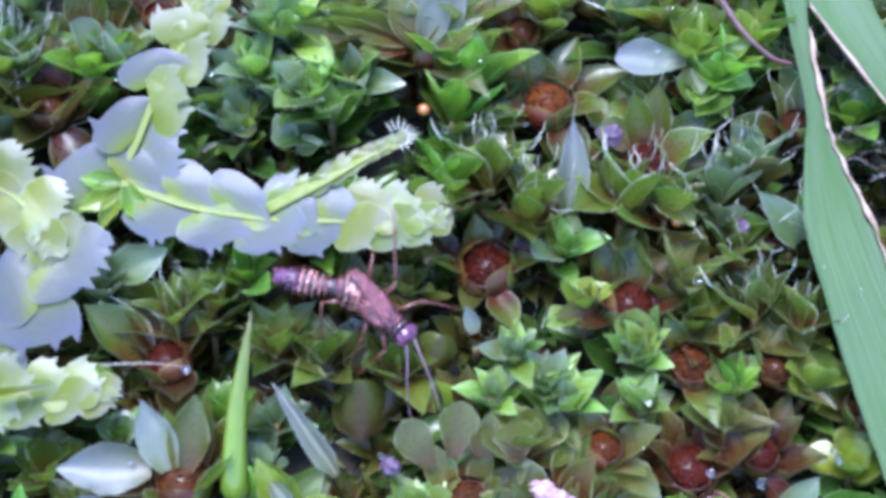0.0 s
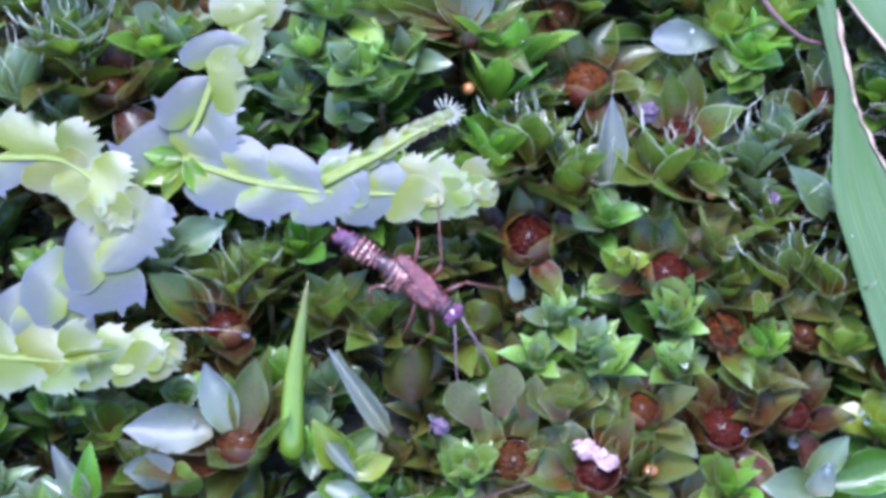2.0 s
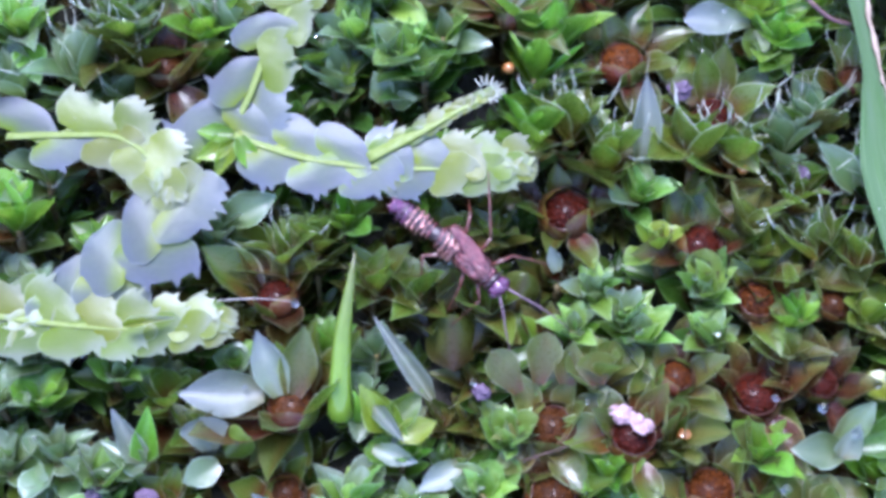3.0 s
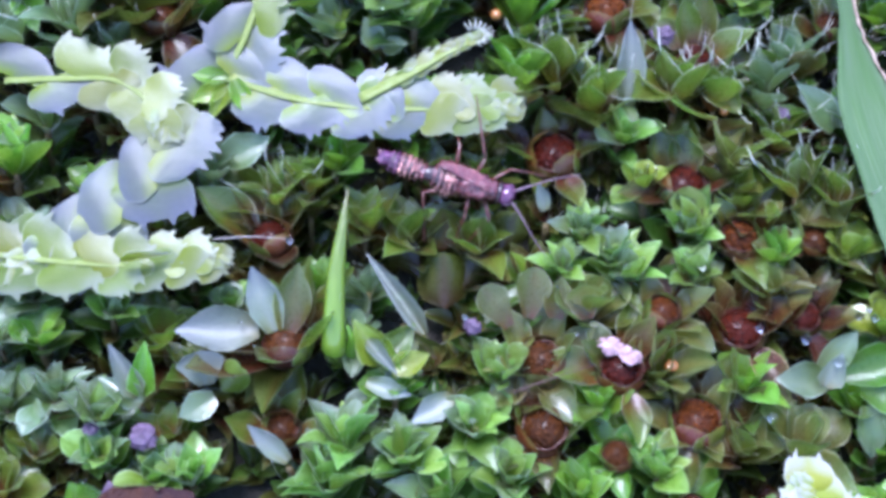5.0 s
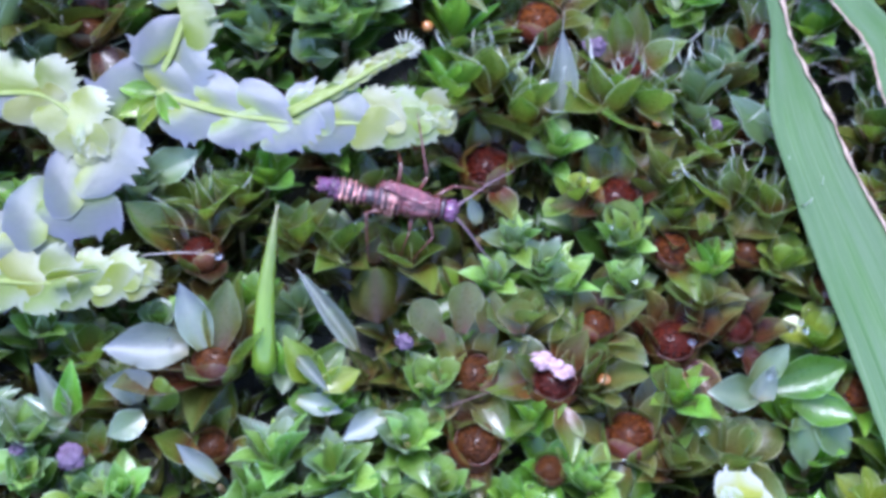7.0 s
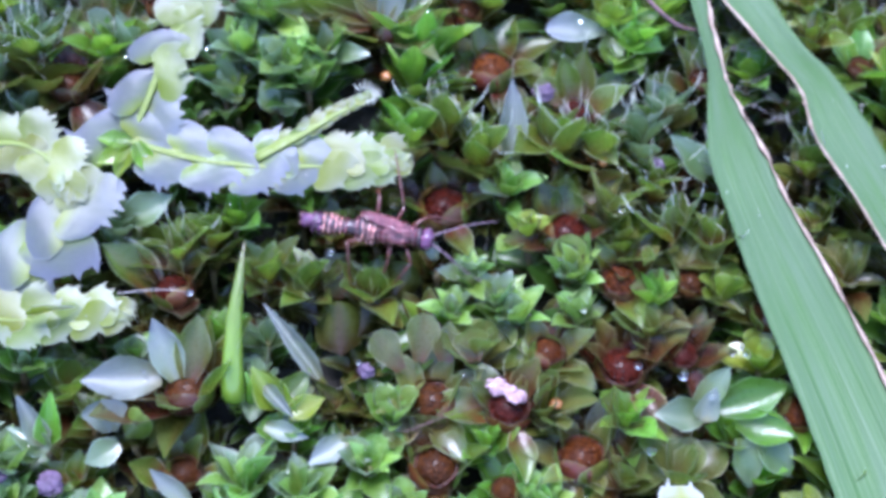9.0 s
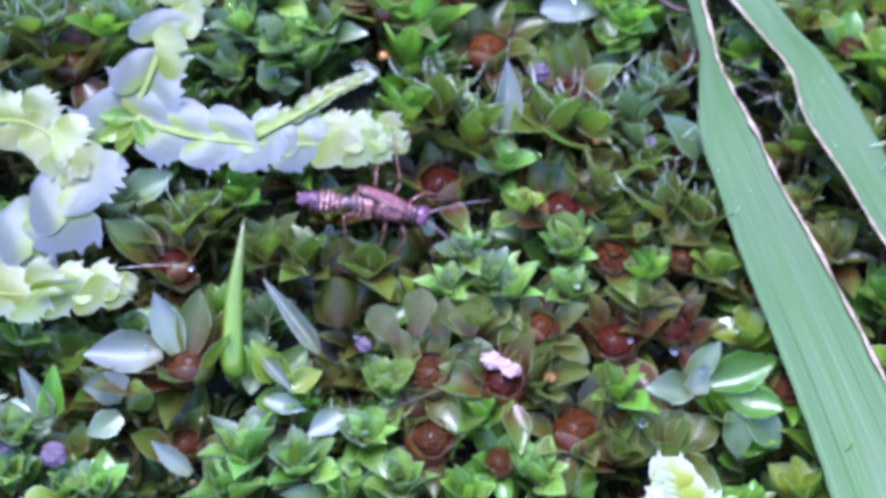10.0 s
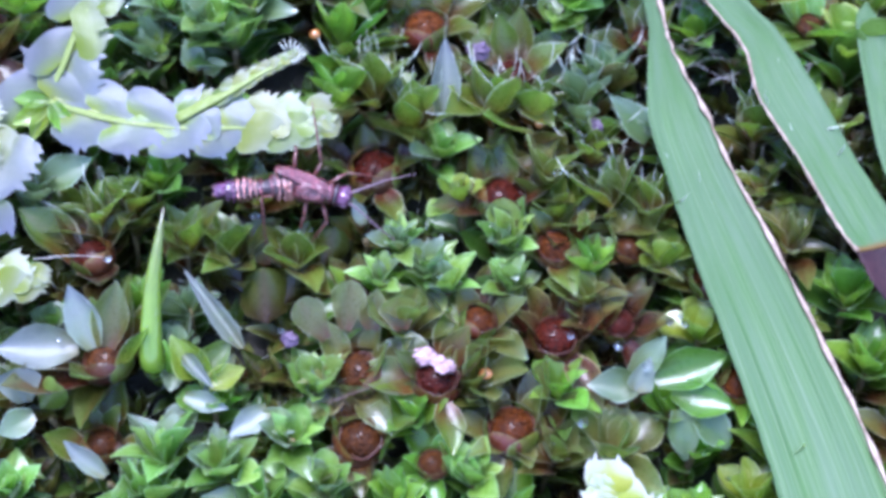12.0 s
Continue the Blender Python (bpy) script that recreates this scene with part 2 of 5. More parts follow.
# ---- shared building helpers ----
def link_mesh(name, verts, faces, mats, uvs=None, ids=None, smooth=True):
    """A mesh from vertices in millimetres; uvs: one pair a vertex; ids: a material slot a face."""
    me = bpy.data.meshes.new(name)
    me.from_pydata([(x * MM, y * MM, z * MM) for x, y, z in verts], [], faces)
    for m in mats:
        me.materials.append(m)
    if uvs is not None:
        layer = me.uv_layers.new(name="UVMap")
        loops = np.zeros(len(me.loops), dtype=np.int32)
        me.loops.foreach_get("vertex_index", loops)
        layer.data.foreach_set("uv", np.asarray(uvs, dtype=np.float32)[loops].ravel())
    if ids is not None:
        me.polygons.foreach_set("material_index", ids)
    if smooth:
        me.polygons.foreach_set("use_smooth", [True] * len(me.polygons))
    me.update()
    return me


def thing(name, x, y, z, label, category, group="", kind=""):
    """An empty at the base of a thing, which parents its parts."""
    ob = new(name)
    ob.empty_display_size = 0.001
    ob.location = Vector((x, y, z)) * MM
    return tagged(ob, label, category, group, kind)


def part(name, me, parent, m=None, label=""):
    """One mesh object under a thing or a part; m is its pose in its parent, in millimetres."""
    ob = new(name, me)
    ob.parent = parent
    if m is not None:
        m = m.copy()
        m.translation = m.translation * MM
        ob.matrix_basis = m
    return tagged(ob, label) if label else ob


def tube(points, radii, sides=6, flat=1.0):
    """Vertices and faces of a tapered tube along points."""
    verts, faces = [], []
    points = [Vector(p) for p in points]
    for k, p in enumerate(points):
        way = (points[min(k + 1, len(points) - 1)] - points[max(k - 1, 0)]).normalized()
        side = way.cross((0, 0, 1))
        side = side.normalized() if side.length > 1e-4 else Vector((1, 0, 0))
        top = side.cross(way)
        for s in range(sides):
            a = 2 * math.pi * s / sides
            verts.append(tuple(p + radii[k] * (math.cos(a) * side + math.sin(a) * flat * top)))
    for k in range(len(points) - 1):
        for s in range(sides):
            n = (s + 1) % sides
            faces.append((k * sides + s, k * sides + n, (k + 1) * sides + n, (k + 1) * sides + s))
    faces.append(tuple(range(sides - 1, -1, -1)))
    faces.append(tuple(range((len(points) - 1) * sides, len(points) * sides)))
    return verts, faces


def ball(radius, rings=6, sides=8, squash=1.0, rough=0.0, rng=random):
    """Vertices and faces of a slightly uneven ball."""
    verts, faces = [(0, 0, radius * squash)], []
    for a in range(1, rings):
        for b in range(sides):
            th, ph = math.pi * a / rings, 2 * math.pi * b / sides
            q = radius * (1 + rng.uniform(-rough, rough))
            verts.append((q * math.sin(th) * math.cos(ph), q * math.sin(th) * math.sin(ph), q * squash * math.cos(th)))
    verts.append((0, 0, -radius * squash))
    for b in range(sides):
        n = (b + 1) % sides
        faces.append((0, 1 + b, 1 + n))
        for a in range(rings - 2):
            faces.append((1 + a * sides + b, 1 + (a + 1) * sides + b, 1 + (a + 1) * sides + n, 1 + a * sides + n))
        faces.append((len(verts) - 1, 1 + (rings - 2) * sides + n, 1 + (rings - 2) * sides + b))
    return verts, faces


def joined(pieces):
    """One vertex and face list from several."""
    verts, faces = [], []
    for v, f in pieces:
        base = len(verts)
        verts += v
        faces += [tuple(base + i for i in face) for face in f]
    return verts, faces


def moved(piece, m):
    return [tuple(m @ Vector(v)) for v in piece[0]], piece[1]


# ---- the bank: the sheet slopes up away from the camera ----
SLOPE_X, SLOPE_Y, LEVEL = -0.03, 0.38, 0.74


def bank(x, y):
    """Height of the moss surface, in millimetres."""
    far = 45.0
    return LEVEL + SLOPE_X * far * math.tanh(x / far) + SLOPE_Y * far * math.tanh(y / far) if max(abs(x), abs(y)) > 30 else LEVEL + SLOPE_X * x + SLOPE_Y * y


NORMAL = Vector((-SLOPE_X, -SLOPE_Y, 1)).normalized()
LEAN = Vector((0.05, 0.8, 0.6))   # the leaves reach up the slope towards the light
GROW = (0.6 * NORMAL + Vector((0, 0.16, 1))).normalized()

reach = [-3e6, -3e5, -3e4, -3000, -400, -150, -80, -50] + [x * 0.8 for x in range(-50, 51)] + [50, 80, 150, 400, 3000, 3e4, 3e5, 3e6]
sheet_v, sheet_f = [], []
for gy in reach:
    for gx in reach:
        near = 1 if max(abs(gx), abs(gy)) <= 80 else 0
        dent = noise.noise((gx * 0.35, gy * 0.35, 2.0)) * 0.7 + noise.noise((gx * 1.3, gy * 1.3, 5.0)) * 0.3
        flat = max(-60, min(60, gx)), max(-60, min(60, gy))
        sheet_v.append((gx, gy, bank(*flat) - 3.0 + near * dent))
for b in range(len(reach) - 1):
    for a in range(len(reach) - 1):
        k = b * len(reach) + a
        sheet_f.append((k, k + 1, k + 1 + len(reach), k + len(reach)))
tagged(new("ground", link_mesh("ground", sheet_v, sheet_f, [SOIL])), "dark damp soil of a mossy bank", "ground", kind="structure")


# ---- moss leaves: templates of unit length along x, unit width ----
def leaf_shape(kind, bend, fold, twist, awn, seed, rows=8, cols=6):
    rng = random.Random(seed)
    verts, faces, uvs, ids = [], [], [], []
    def half(u):
        if kind == "narrow":
            return 0.5 * (math.sin(math.pi * min(1, u ** 0.55 * 0.93 + 0.07))) ** 0.8
        if kind == "bulge":
            return 0.5 * math.sqrt(max(0, 4 * u * (1 - u)))
        if kind == "spoon":
            return 0.5 * (0.3 + 0.7 * min(1, u * 1.6)) * math.sqrt(max(0, 1 - max(0, (u - 0.62) / 0.38) ** 2.2))
        return 0.5 * (0.42 + 0.58 * math.sin(math.pi * 0.5 * min(1, u / 0.52))) * (1 - max(0, (u - 0.38) / 0.62) ** 1.75)
    wave = rng.uniform(0, 6)
    for i in range(rows + 1):
        u = 1 - (1 - i / rows) ** 1.5
        w = max(half(u), 0.012)
        for j in range(cols + 1):
            s = (-1.0, -0.965, -0.5, 0.0, 0.5, 0.965, 1.0)[j] if cols == 6 else 2 * j / cols - 1
            ripple = 0.018 * math.sin(9 * u + wave + 2 * s) * abs(s)
            z = bend * u * u + fold * s * s * w + ripple + twist * s * w * u
            if abs(s) < 0.1:
                z -= 0.009 * math.sin(math.pi * u)
            verts.append((u - 0.25 * abs(bend) * u * u, s * w * (1 + 0.04 * rng.uniform(-1, 1)), z))
            uvs.append((u, (s + 1) / 2))
    for i in range(rows):
        for j in range(cols):
            k = i * (cols + 1) + j
            faces.append((k, k + cols + 1, k + cols + 2, k + 1))
            ids.append(1 if awn > 0 and (j == (cols - 1 if seed % 3 else 0) and i > 2 or j in (0, cols - 1) and i > 4) else 0)
    if awn > 0:
        tip = Vector(verts[rows * (cols + 1) + cols // 2])
        slope = math.atan2(2 * bend, 1)
        curl = rng.uniform(-0.5, 0.5)
        pts = [tip + Vector((-0.04, 0, -0.01))] + [tip + Vector((math.cos(slope) * awn * q, curl * awn * q * q + 0.03 * math.sin(7 * q + wave), math.sin(slope + 0.3 * q) * awn * q)) for q in (0.35, 0.7, 1.0)]
        v, f = tube(pts, [0.015, 0.012, 0.008, 0.003], sides=3)
        base = len(verts)
        verts += v
        uvs += [(1, 0.5)] * len(v)
        faces += [tuple(base + q for q in face) for face in f]
        ids += [1] * len(f)
    return verts, faces, uvs, ids


SHAPES = {}
for kind_name, fold_to in (("ovate", 0.34), ("narrow", 0.5), ("spoon", 0.35), ("bulge", -0.75)):
    for hairy in (0, 1):
        SHAPES[kind_name, hairy] = [leaf_shape(kind_name, b, fold_to * q, tw, (0.0, 0.27)[hairy] * (1 + 0.15 * n), 10 * n + hairy) for n, (b, q, tw) in enumerate(((-0.1, 0.9, 0.1), (0.1, 0.8, -0.15), (-0.28, 0.7, 0.2), (-0.16, 1.0, -0.3), (-0.42, 0.8, 0.0)))]
LEAF_MESH = {}


def leaf_mesh(kind, hairy, n, tone):
    key = kind, hairy, n, tone
    if key not in LEAF_MESH:
        v, f, uv, ids = SHAPES[kind, hairy][n]
        LEAF_MESH[key] = link_mesh(LEAF[tone].name, v, f, [LEAF[tone], AWN], uv, ids)
    return LEAF_MESH[key]


def leaf_pose(base, way, up, length, width):
    """Leaf from base along way, its upper face towards up."""
    x = Vector(way).normalized()
    y = Vector(up).cross(x).normalized()
    z = x.cross(y)
    m = Matrix((x, y, z)).transposed().to_4x4() @ Matrix.Diagonal((length, width, length, 1))
    m.translation = Vector(base)
    return m


def whorl(axis, count, length, width, low, high, rng, core=0.15, rise=0.0, start=None, front=0.0):
    """Poses of a whorl of leaves round the origin: outer ones lie at low degrees above the surface, inner at high."""
    e1 = axis.cross((0, 1, 0.2)).normalized()
    e2 = axis.cross(e1)
    out = []
    turn = rng.uniform(0, 6.28) if start is None else start
    for k in range(count):
        a = turn + k * 2.39996 + rng.uniform(-0.25, 0.25)
        q = k / max(1, count - 1)
        tilt = radians(low + (high - low) * q + rng.uniform(-9, 9))
        radial = math.cos(a) * e1 + math.sin(a) * e2
        if front and radial.y < -0.55 and rng.random() < 0.6:
            continue
        tilt -= radians(front * max(0, -radial.y))
        way = (math.cos(tilt) * radial + math.sin(tilt) * axis + LEAN * rng.uniform(0.25, 0.85) * (1 - (0.75 if front else 0.25) * max(0, -radial.y))).normalized()
        up = math.cos(tilt) * axis - math.sin(tilt) * radial
        up = up + 0.25 * rng.uniform(-1, 1) * way.cross(up)
        s = rng.uniform(0.82, 1.15) * (1 - 0.22 * q)
        out.append(leaf_pose(radial * core * (1 - 0.5 * q) + axis * (rise * q - 0.25), way, up, length * s, width * s * rng.uniform(0.88, 1.1)))
    return out


def stem_mesh():
    v, f = tube([(0, 0, -0.2), (0.08, 0.05, -1.2), (0.0, 0.1, -2.9)], [0.13, 0.15, 0.11])
    return link_mesh("stem", v, f, [STEM])


STEM_MESH = stem_mesh()


def cup_mesh(tone, seed):
    """A round head of crowded flat grains and scales that fills the mouth of a bud of unit radius."""
    rng = random.Random(seed)
    pieces = [moved(ball(0.9, 9, 16, 0.86, 0.03, rng), Matrix.Translation((0, 0, -0.26)))]
    for k in range(70):
        th, a = radians(68) * math.sqrt((k + 0.5) / 70), k * 2.39996 + rng.uniform(-0.3, 0.3)
        q = [(x * rng.uniform(1.2, 2.0), y, z) for x, y, z in ball(rng.uniform(0.06, 0.1), 4, 6, rng.uniform(0.4, 0.8), 0.15, rng)[0]], ball(0.1, 4, 6)[1]
        q = moved(q, Matrix.Rotation(a, 4, "Z") @ Matrix.Rotation(th, 4, "Y") @ pose(0, 0, 0, rng.uniform(-20, 20), rng.uniform(-20, 20), rng.uniform(50, 130)))
        r = 0.9 * rng.uniform(0.96, 1.04)
        pieces.append(moved(q, Matrix.Translation((r * math.sin(th) * math.cos(a), r * math.sin(th) * math.sin(a), -0.26 + 0.86 * r * math.cos(th)))))
    return link_mesh("grains_" + tone, *joined(pieces), [CUP[tone]])


CUP_MESH = {(tone, n): cup_mesh(tone, n + 3) for tone in CUP for n in range(3)}


def wall_mesh():
    """The round wall of a bud of unit radius, open at the top."""
    verts, faces = [], []
    rings = ((0.3, -1.05), (0.7, -0.85), (0.94, -0.5), (1.0, -0.2), (0.98, 0.0), (0.93, 0.1), (0.88, 0.1), (0.84, 0.0), (0.8, -0.15))
    for r, z in rings:
        for s in range(20):
            a = 2 * math.pi * s / 20
            lobe = 1 + 0.03 * math.sin(5 * a) + (0.03 * math.sin(8 * a + 1) if z > 0 else 0)
            verts.append((r * lobe * math.cos(a), r * lobe * math.sin(a), z + (0.05 * math.sin(6 * a + 1) if z > 0.1 else 0)))
    for k in range(len(rings) - 1):
        for s in range(20):
            n = (s + 1) % 20
            faces.append((k * 20 + s, k * 20 + n, k * 20 + 20 + n, k * 20 + 20 + s))
    return link_mesh("cup_wall", verts, faces, [CUP_WALL])


def bract_mesh(tone, n):
    """A broad scale that hugs the round wall of a bud of unit radius and curves in over its mouth."""
    rng = random.Random(n + 40)
    top, wide, lift = (56, 44, 62, 34)[n], (0.62, 0.72, 0.55, 0.66)[n], rng.uniform(0.05, 0.1)
    verts, faces, uvs = [], [], []
    for i in range(9):
        u = i / 8
        th = radians(128 + (top - 128) * u)
        w = wide * (0.55 + 0.45 * math.sin(math.pi * 0.5 * min(1, u * 2))) * math.sqrt(max(0.0, 1 - max(0, (u - 0.55) / 0.45) ** 2.4)) + 0.01
        for j in range(7):
            q = 2 * j / 6 - 1
            r = 1.02 + lift * u + 0.03 * q * q + 0.015 * math.sin(5 * u + 3 * q + n)
            verts.append((r * math.sin(th) * math.cos(q * w / max(0.5, math.sin(th))), r * math.sin(th) * math.sin(q * w / max(0.5, math.sin(th))), 0.86 * r * math.cos(th) - 0.22))
            uvs.append((u, (q + 1) / 2))
    for i in range(8):
        for j in range(6):
            k = i * 7 + j
            faces.append((k, k + 7, k + 8, k + 1))
    return link_mesh("bract_" + tone, verts, faces, [LEAF[tone]], uvs)


BRACT_MESH = {(tone, n): bract_mesh(tone, n) for tone in ("bract", "cup", "red") for n in range(4)}
WALL_MESH = wall_mesh()
GLINT_SPOTS = []                       # spots on leaves that get an added water bead as a glint
TAKEN = []                     # where plants stand, so that the scattered ones keep clear
MOSS_LABEL = {
    "cup": "olive moss shoot with a red-brown cup amid pointed leaves",
    "green": "bright green moss shoot with pointed wet leaves",
    "hair": "olive moss shoot with white hair-pointed leaves",
    "broad": "moss shoot with broad rounded wet leaves, the pale ones tinted with sky sheen",
}


def mark_glints(ob, m, kind, hairy, n, rng):
    """Remember a few random spots of a leaf for the added glint beads."""
    for _ in range(rng.choice((0, 0, 1, 1, 1, 2))):
        v = SHAPES[kind, hairy][n][0]
        GLINT_SPOTS.append((ob.location / MM + m @ Vector(v[rng.randrange(14, 63)]), rng.uniform(0.025, 0.065) * rng.choice((1, 1, 1, 1.7))))


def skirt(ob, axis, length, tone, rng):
    """Leaves lower on the stem, mostly in dark tones that paint the shade there."""
    shaded = "deep" if tone in ("cup", "tan", "red", "deep") else "dark"
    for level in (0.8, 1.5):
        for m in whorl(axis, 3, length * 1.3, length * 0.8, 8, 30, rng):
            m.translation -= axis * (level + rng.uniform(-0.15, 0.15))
            part("leaf", leaf_mesh("ovate", 0, rng.randrange(5), tone if level < 1 and rng.random() < 0.35 else "red" if rng.random() < 0.2 else shaded), ob, m)


def cup_plant(x, y, r, tone="red", leaf="cup", count=9, length=1.75, lean=(0, 0), dip=0.0, hairy=0):
    """A moss shoot with a grainy cup of radius r at its top."""
    rng = random.Random(int(x * 131 + y * 977))
    axis = (GROW + Vector((lean[0], lean[1], 0)) + Vector((rng.uniform(-0.1, 0.1), rng.uniform(-0.1, 0.1), 0))).normalized()
    ob = thing("moss_plant", x, y, bank(x, y) + dip, MOSS_LABEL["cup"].replace("red-brown", {"red": "dark red", "orange": "orange-brown", "brown": "brown"}[tone]), "moss", "moss shoots of the carpet")
    TAKEN.append((x, y, r + 0.55))
    turn = axis.to_track_quat("Z", "Y").to_matrix().to_4x4()
    part("stem", STEM_MESH, ob, turn)
    turn = Matrix.Translation(axis * (-0.35 if tone == "red" else -0.15)) @ turn
    cup = part("cup", WALL_MESH, ob, turn @ Matrix.Diagonal((0.92 * r, 0.92 * r, 0.92 * r, 1)), "round reddish cup with a ragged rim")
    part("cup_filling", CUP_MESH[tone, rng.randrange(3)], cup, pose(0, 0, 0, 0, 0, rng.uniform(0, 360)))
    for m in whorl(axis, count + 1, length * 1.4, length * 0.84, 20, 66, rng, core=r * 1.05, front=34):
        m.translation -= axis * 0.35
        n = rng.randrange(5)
        part("leaf", leaf_mesh("ovate", hairy if rng.random() < 0.7 else 0, n, leaf if rng.random() < 0.88 else "red"), ob, m)
        mark_glints(ob, m, "ovate", 0, n, rng)
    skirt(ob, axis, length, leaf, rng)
    start = rng.uniform(0, 360)
    for k in range(6):
        m = turn @ Matrix.Rotation(radians(start + 60 * k + rng.uniform(-8, 8)), 4, "Z") @ Matrix.Diagonal((r, r, r * rng.uniform(0.94, 1.08), 1))
        part("bract", BRACT_MESH["bract" if k % 2 or rng.random() < 0.4 else rng.choice(("cup", "red")), rng.randrange(4)], ob, m)
    return ob


def leafy_plant(x, y, tone="green", count=10, length=1.5, ratio=0.5, kind="ovate", low=24, high=82, lean=(0, 0), dip=0.0, hairy=0, look_as="green"):
    """A moss shoot that ends in a star of leaves."""
    rng = random.Random(int(x * 173 + y * 733) + 7)
    if y > 4 and tone == "mint":      # the bright shoots behind stand a little proud
        length, dip = length * 0.85, dip + 0.5
    axis = (GROW + Vector((lean[0], lean[1] + (0.08 if tone == "mint" else 0.42 if y > -1 else 0.2), 0)) + Vector((rng.uniform(-0.15, 0.15), rng.uniform(-0.12, 0.12), 0))).normalized()
    ratio = ratio * 1.15 if hairy else ratio
    ob = thing("moss_plant", x, y, bank(x, y) + dip, MOSS_LABEL[look_as], "moss", "moss shoots of the carpet")
    TAKEN.append((x, y, length * 0.62))
    if y < -1.5 and tone in ("mint", "green", "blue"):      # the shoots in front have finer, more crowded leaves
        length, count, ratio = length * 0.88, count + 2, ratio * 1.18
    part("stem", STEM_MESH, ob, axis.to_track_quat("Z", "Y").to_matrix().to_4x4())
    for m in whorl(axis, count + 1, length * 1.25, length * ratio * 1.4, low, high, rng, rise=0.2):
        m.translation -= axis * length * 0.25
        n = rng.randrange(5)
        form = "spoon" if kind == "ovate" and tone in ("mint", "green", "blue", "yellow") and not hairy and rng.random() < 0.18 else kind
        # a quarter of mint leaves are greyer, a painted stand-in for bluish sheen
        part("leaf", leaf_mesh(form, hairy, n, rng.choice((tone, tone, tone, tone, tone, tone, "blue", "blue")) if tone == "mint" else tone), ob, m)
        mark_glints(ob, m, form, hairy, n, rng)
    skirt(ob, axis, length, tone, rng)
    return ob


def leaf_to(ob, base, tip, width, tone, kind="ovate", hairy=0, n=0, face=(0.1, -0.5, 1)):
    """One leaf of a plant, from base to tip (x, y and height over the bank)."""
    a = Vector((base[0], base[1], bank(base[0], base[1]) + base[2]))
    b = Vector((tip[0], tip[1], bank(tip[0], tip[1]) + tip[2]))
    m = leaf_pose(a - ob.location / MM, b - a, face, (b - a).length, width)
    return part("leaf", leaf_mesh(kind, hairy, n, tone), ob, m)


def loose_plant(x, y, look_as="broad", dip=-0.6, room=0.4):
    TAKEN.append((x, y, room))
    ob = thing("moss_plant", x, y, bank(x, y) + dip, MOSS_LABEL[look_as], "moss", "moss shoots of the carpet")
    part("stem", STEM_MESH, ob, GROW.to_track_quat("Z", "Y").to_matrix().to_4x4())
    return ob


GAPS = []


def gap_at(x, y, r):
    """A dark hollow in the carpet, kept free of leaves."""
    GAPS.append((x, y, r))
    TAKEN.append((x, y, r))


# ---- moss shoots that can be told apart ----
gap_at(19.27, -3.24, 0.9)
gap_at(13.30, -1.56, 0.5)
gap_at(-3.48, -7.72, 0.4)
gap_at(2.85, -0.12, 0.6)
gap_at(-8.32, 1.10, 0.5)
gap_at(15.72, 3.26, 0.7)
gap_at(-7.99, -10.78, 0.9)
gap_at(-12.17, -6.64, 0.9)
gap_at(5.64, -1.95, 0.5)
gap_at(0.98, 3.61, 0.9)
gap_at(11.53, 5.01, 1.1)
cup_plant(3.47, 0.96, 1.02, "red", "cup", 8, 1.5, dip=-0.5)
cup_plant(8.15, -0.35, 0.93, "red", "cup", 9, 1.7, lean=(0.1, 0.1))
cup_plant(10.10, -2.25, 0.79, "orange", "cup", 8, 1.6)
cup_plant(-6.77, -2.28, 0.78, "red", "cup", 10, 1.9, lean=(0, 0.15))
cup_plant(-6.13, -5.93, 0.93, "brown", "cup", 8, 2.1, lean=(-0.1, 0.1))
cup_plant(-6.29, -8.57, 0.71, "brown", "cup", 6, 1.5, dip=-0.6)
cup_plant(2.84, -6.52, 0.90, "brown", "tan", 8, 1.7)
cup_plant(5.65, -6.77, 0.90, "red", "cup", 8, 1.6, dip=0.35)
cup_plant(8.25, -8.40, 0.98, "orange", "tan", 9, 1.7)
cup_plant(2.88, -8.72, 0.93, "brown", "cup", 8, 1.6)
cup_plant(5.43, -9.50, 0.59, "brown", "green", 7, 1.3)
cup_plant(9.95, -5.26, 0.95, "red", "red", 9, 1.8, lean=(0, 0.1))
cup_plant(12.27, -4.82, 0.69, "red", "red", 7, 1.4)
gap_at(12.2, -6.1, 0.7)
cup_plant(7.15, -4.78, 0.69, "orange", "tan", 8, 1.6)
cup_plant(16.45, -7.02, 0.73, "orange", "green", 8, 1.6)
cup_plant(5.47, 5.99, 0.91, "orange", "cup", 8, 1.7, dip=-0.3)
cup_plant(8.73, 4.06, 0.81, "red", "cup", 9, 1.9, hairy=1)
cup_plant(-10.87, 5.29, 0.80, "brown", "cup", 9, 2.0)
cup_plant(15.65, -3.49, 0.66, "brown", "cup", 7, 1.5)
cup_plant(7.94, -11.22, 0.54, "brown", "green", 7, 1.4)
cup_plant(12.80, -2.31, 0.57, "brown", "tan", 8, 1.5)
cup_plant(2.85, -3.71, 0.43, "orange", "green", 8, 1.3, dip=-0.3)
cup_plant(-9.80, 7.50, 0.76, "orange", "cup", 9, 2.0, dip=-0.3)
cup_plant(-7.47, 8.40, 0.61, "red", "cup", 7, 1.6)
cup_plant(1.37, 7.45, 0.65, "brown", "tan", 12, 2.1, lean=(0, 0.2))
cup_plant(4.68, 8.04, 0.57, "brown", "cup", 8, 1.6)
cup_plant(7.02, 9.48, 0.70, "red", "cup", 8, 1.7)
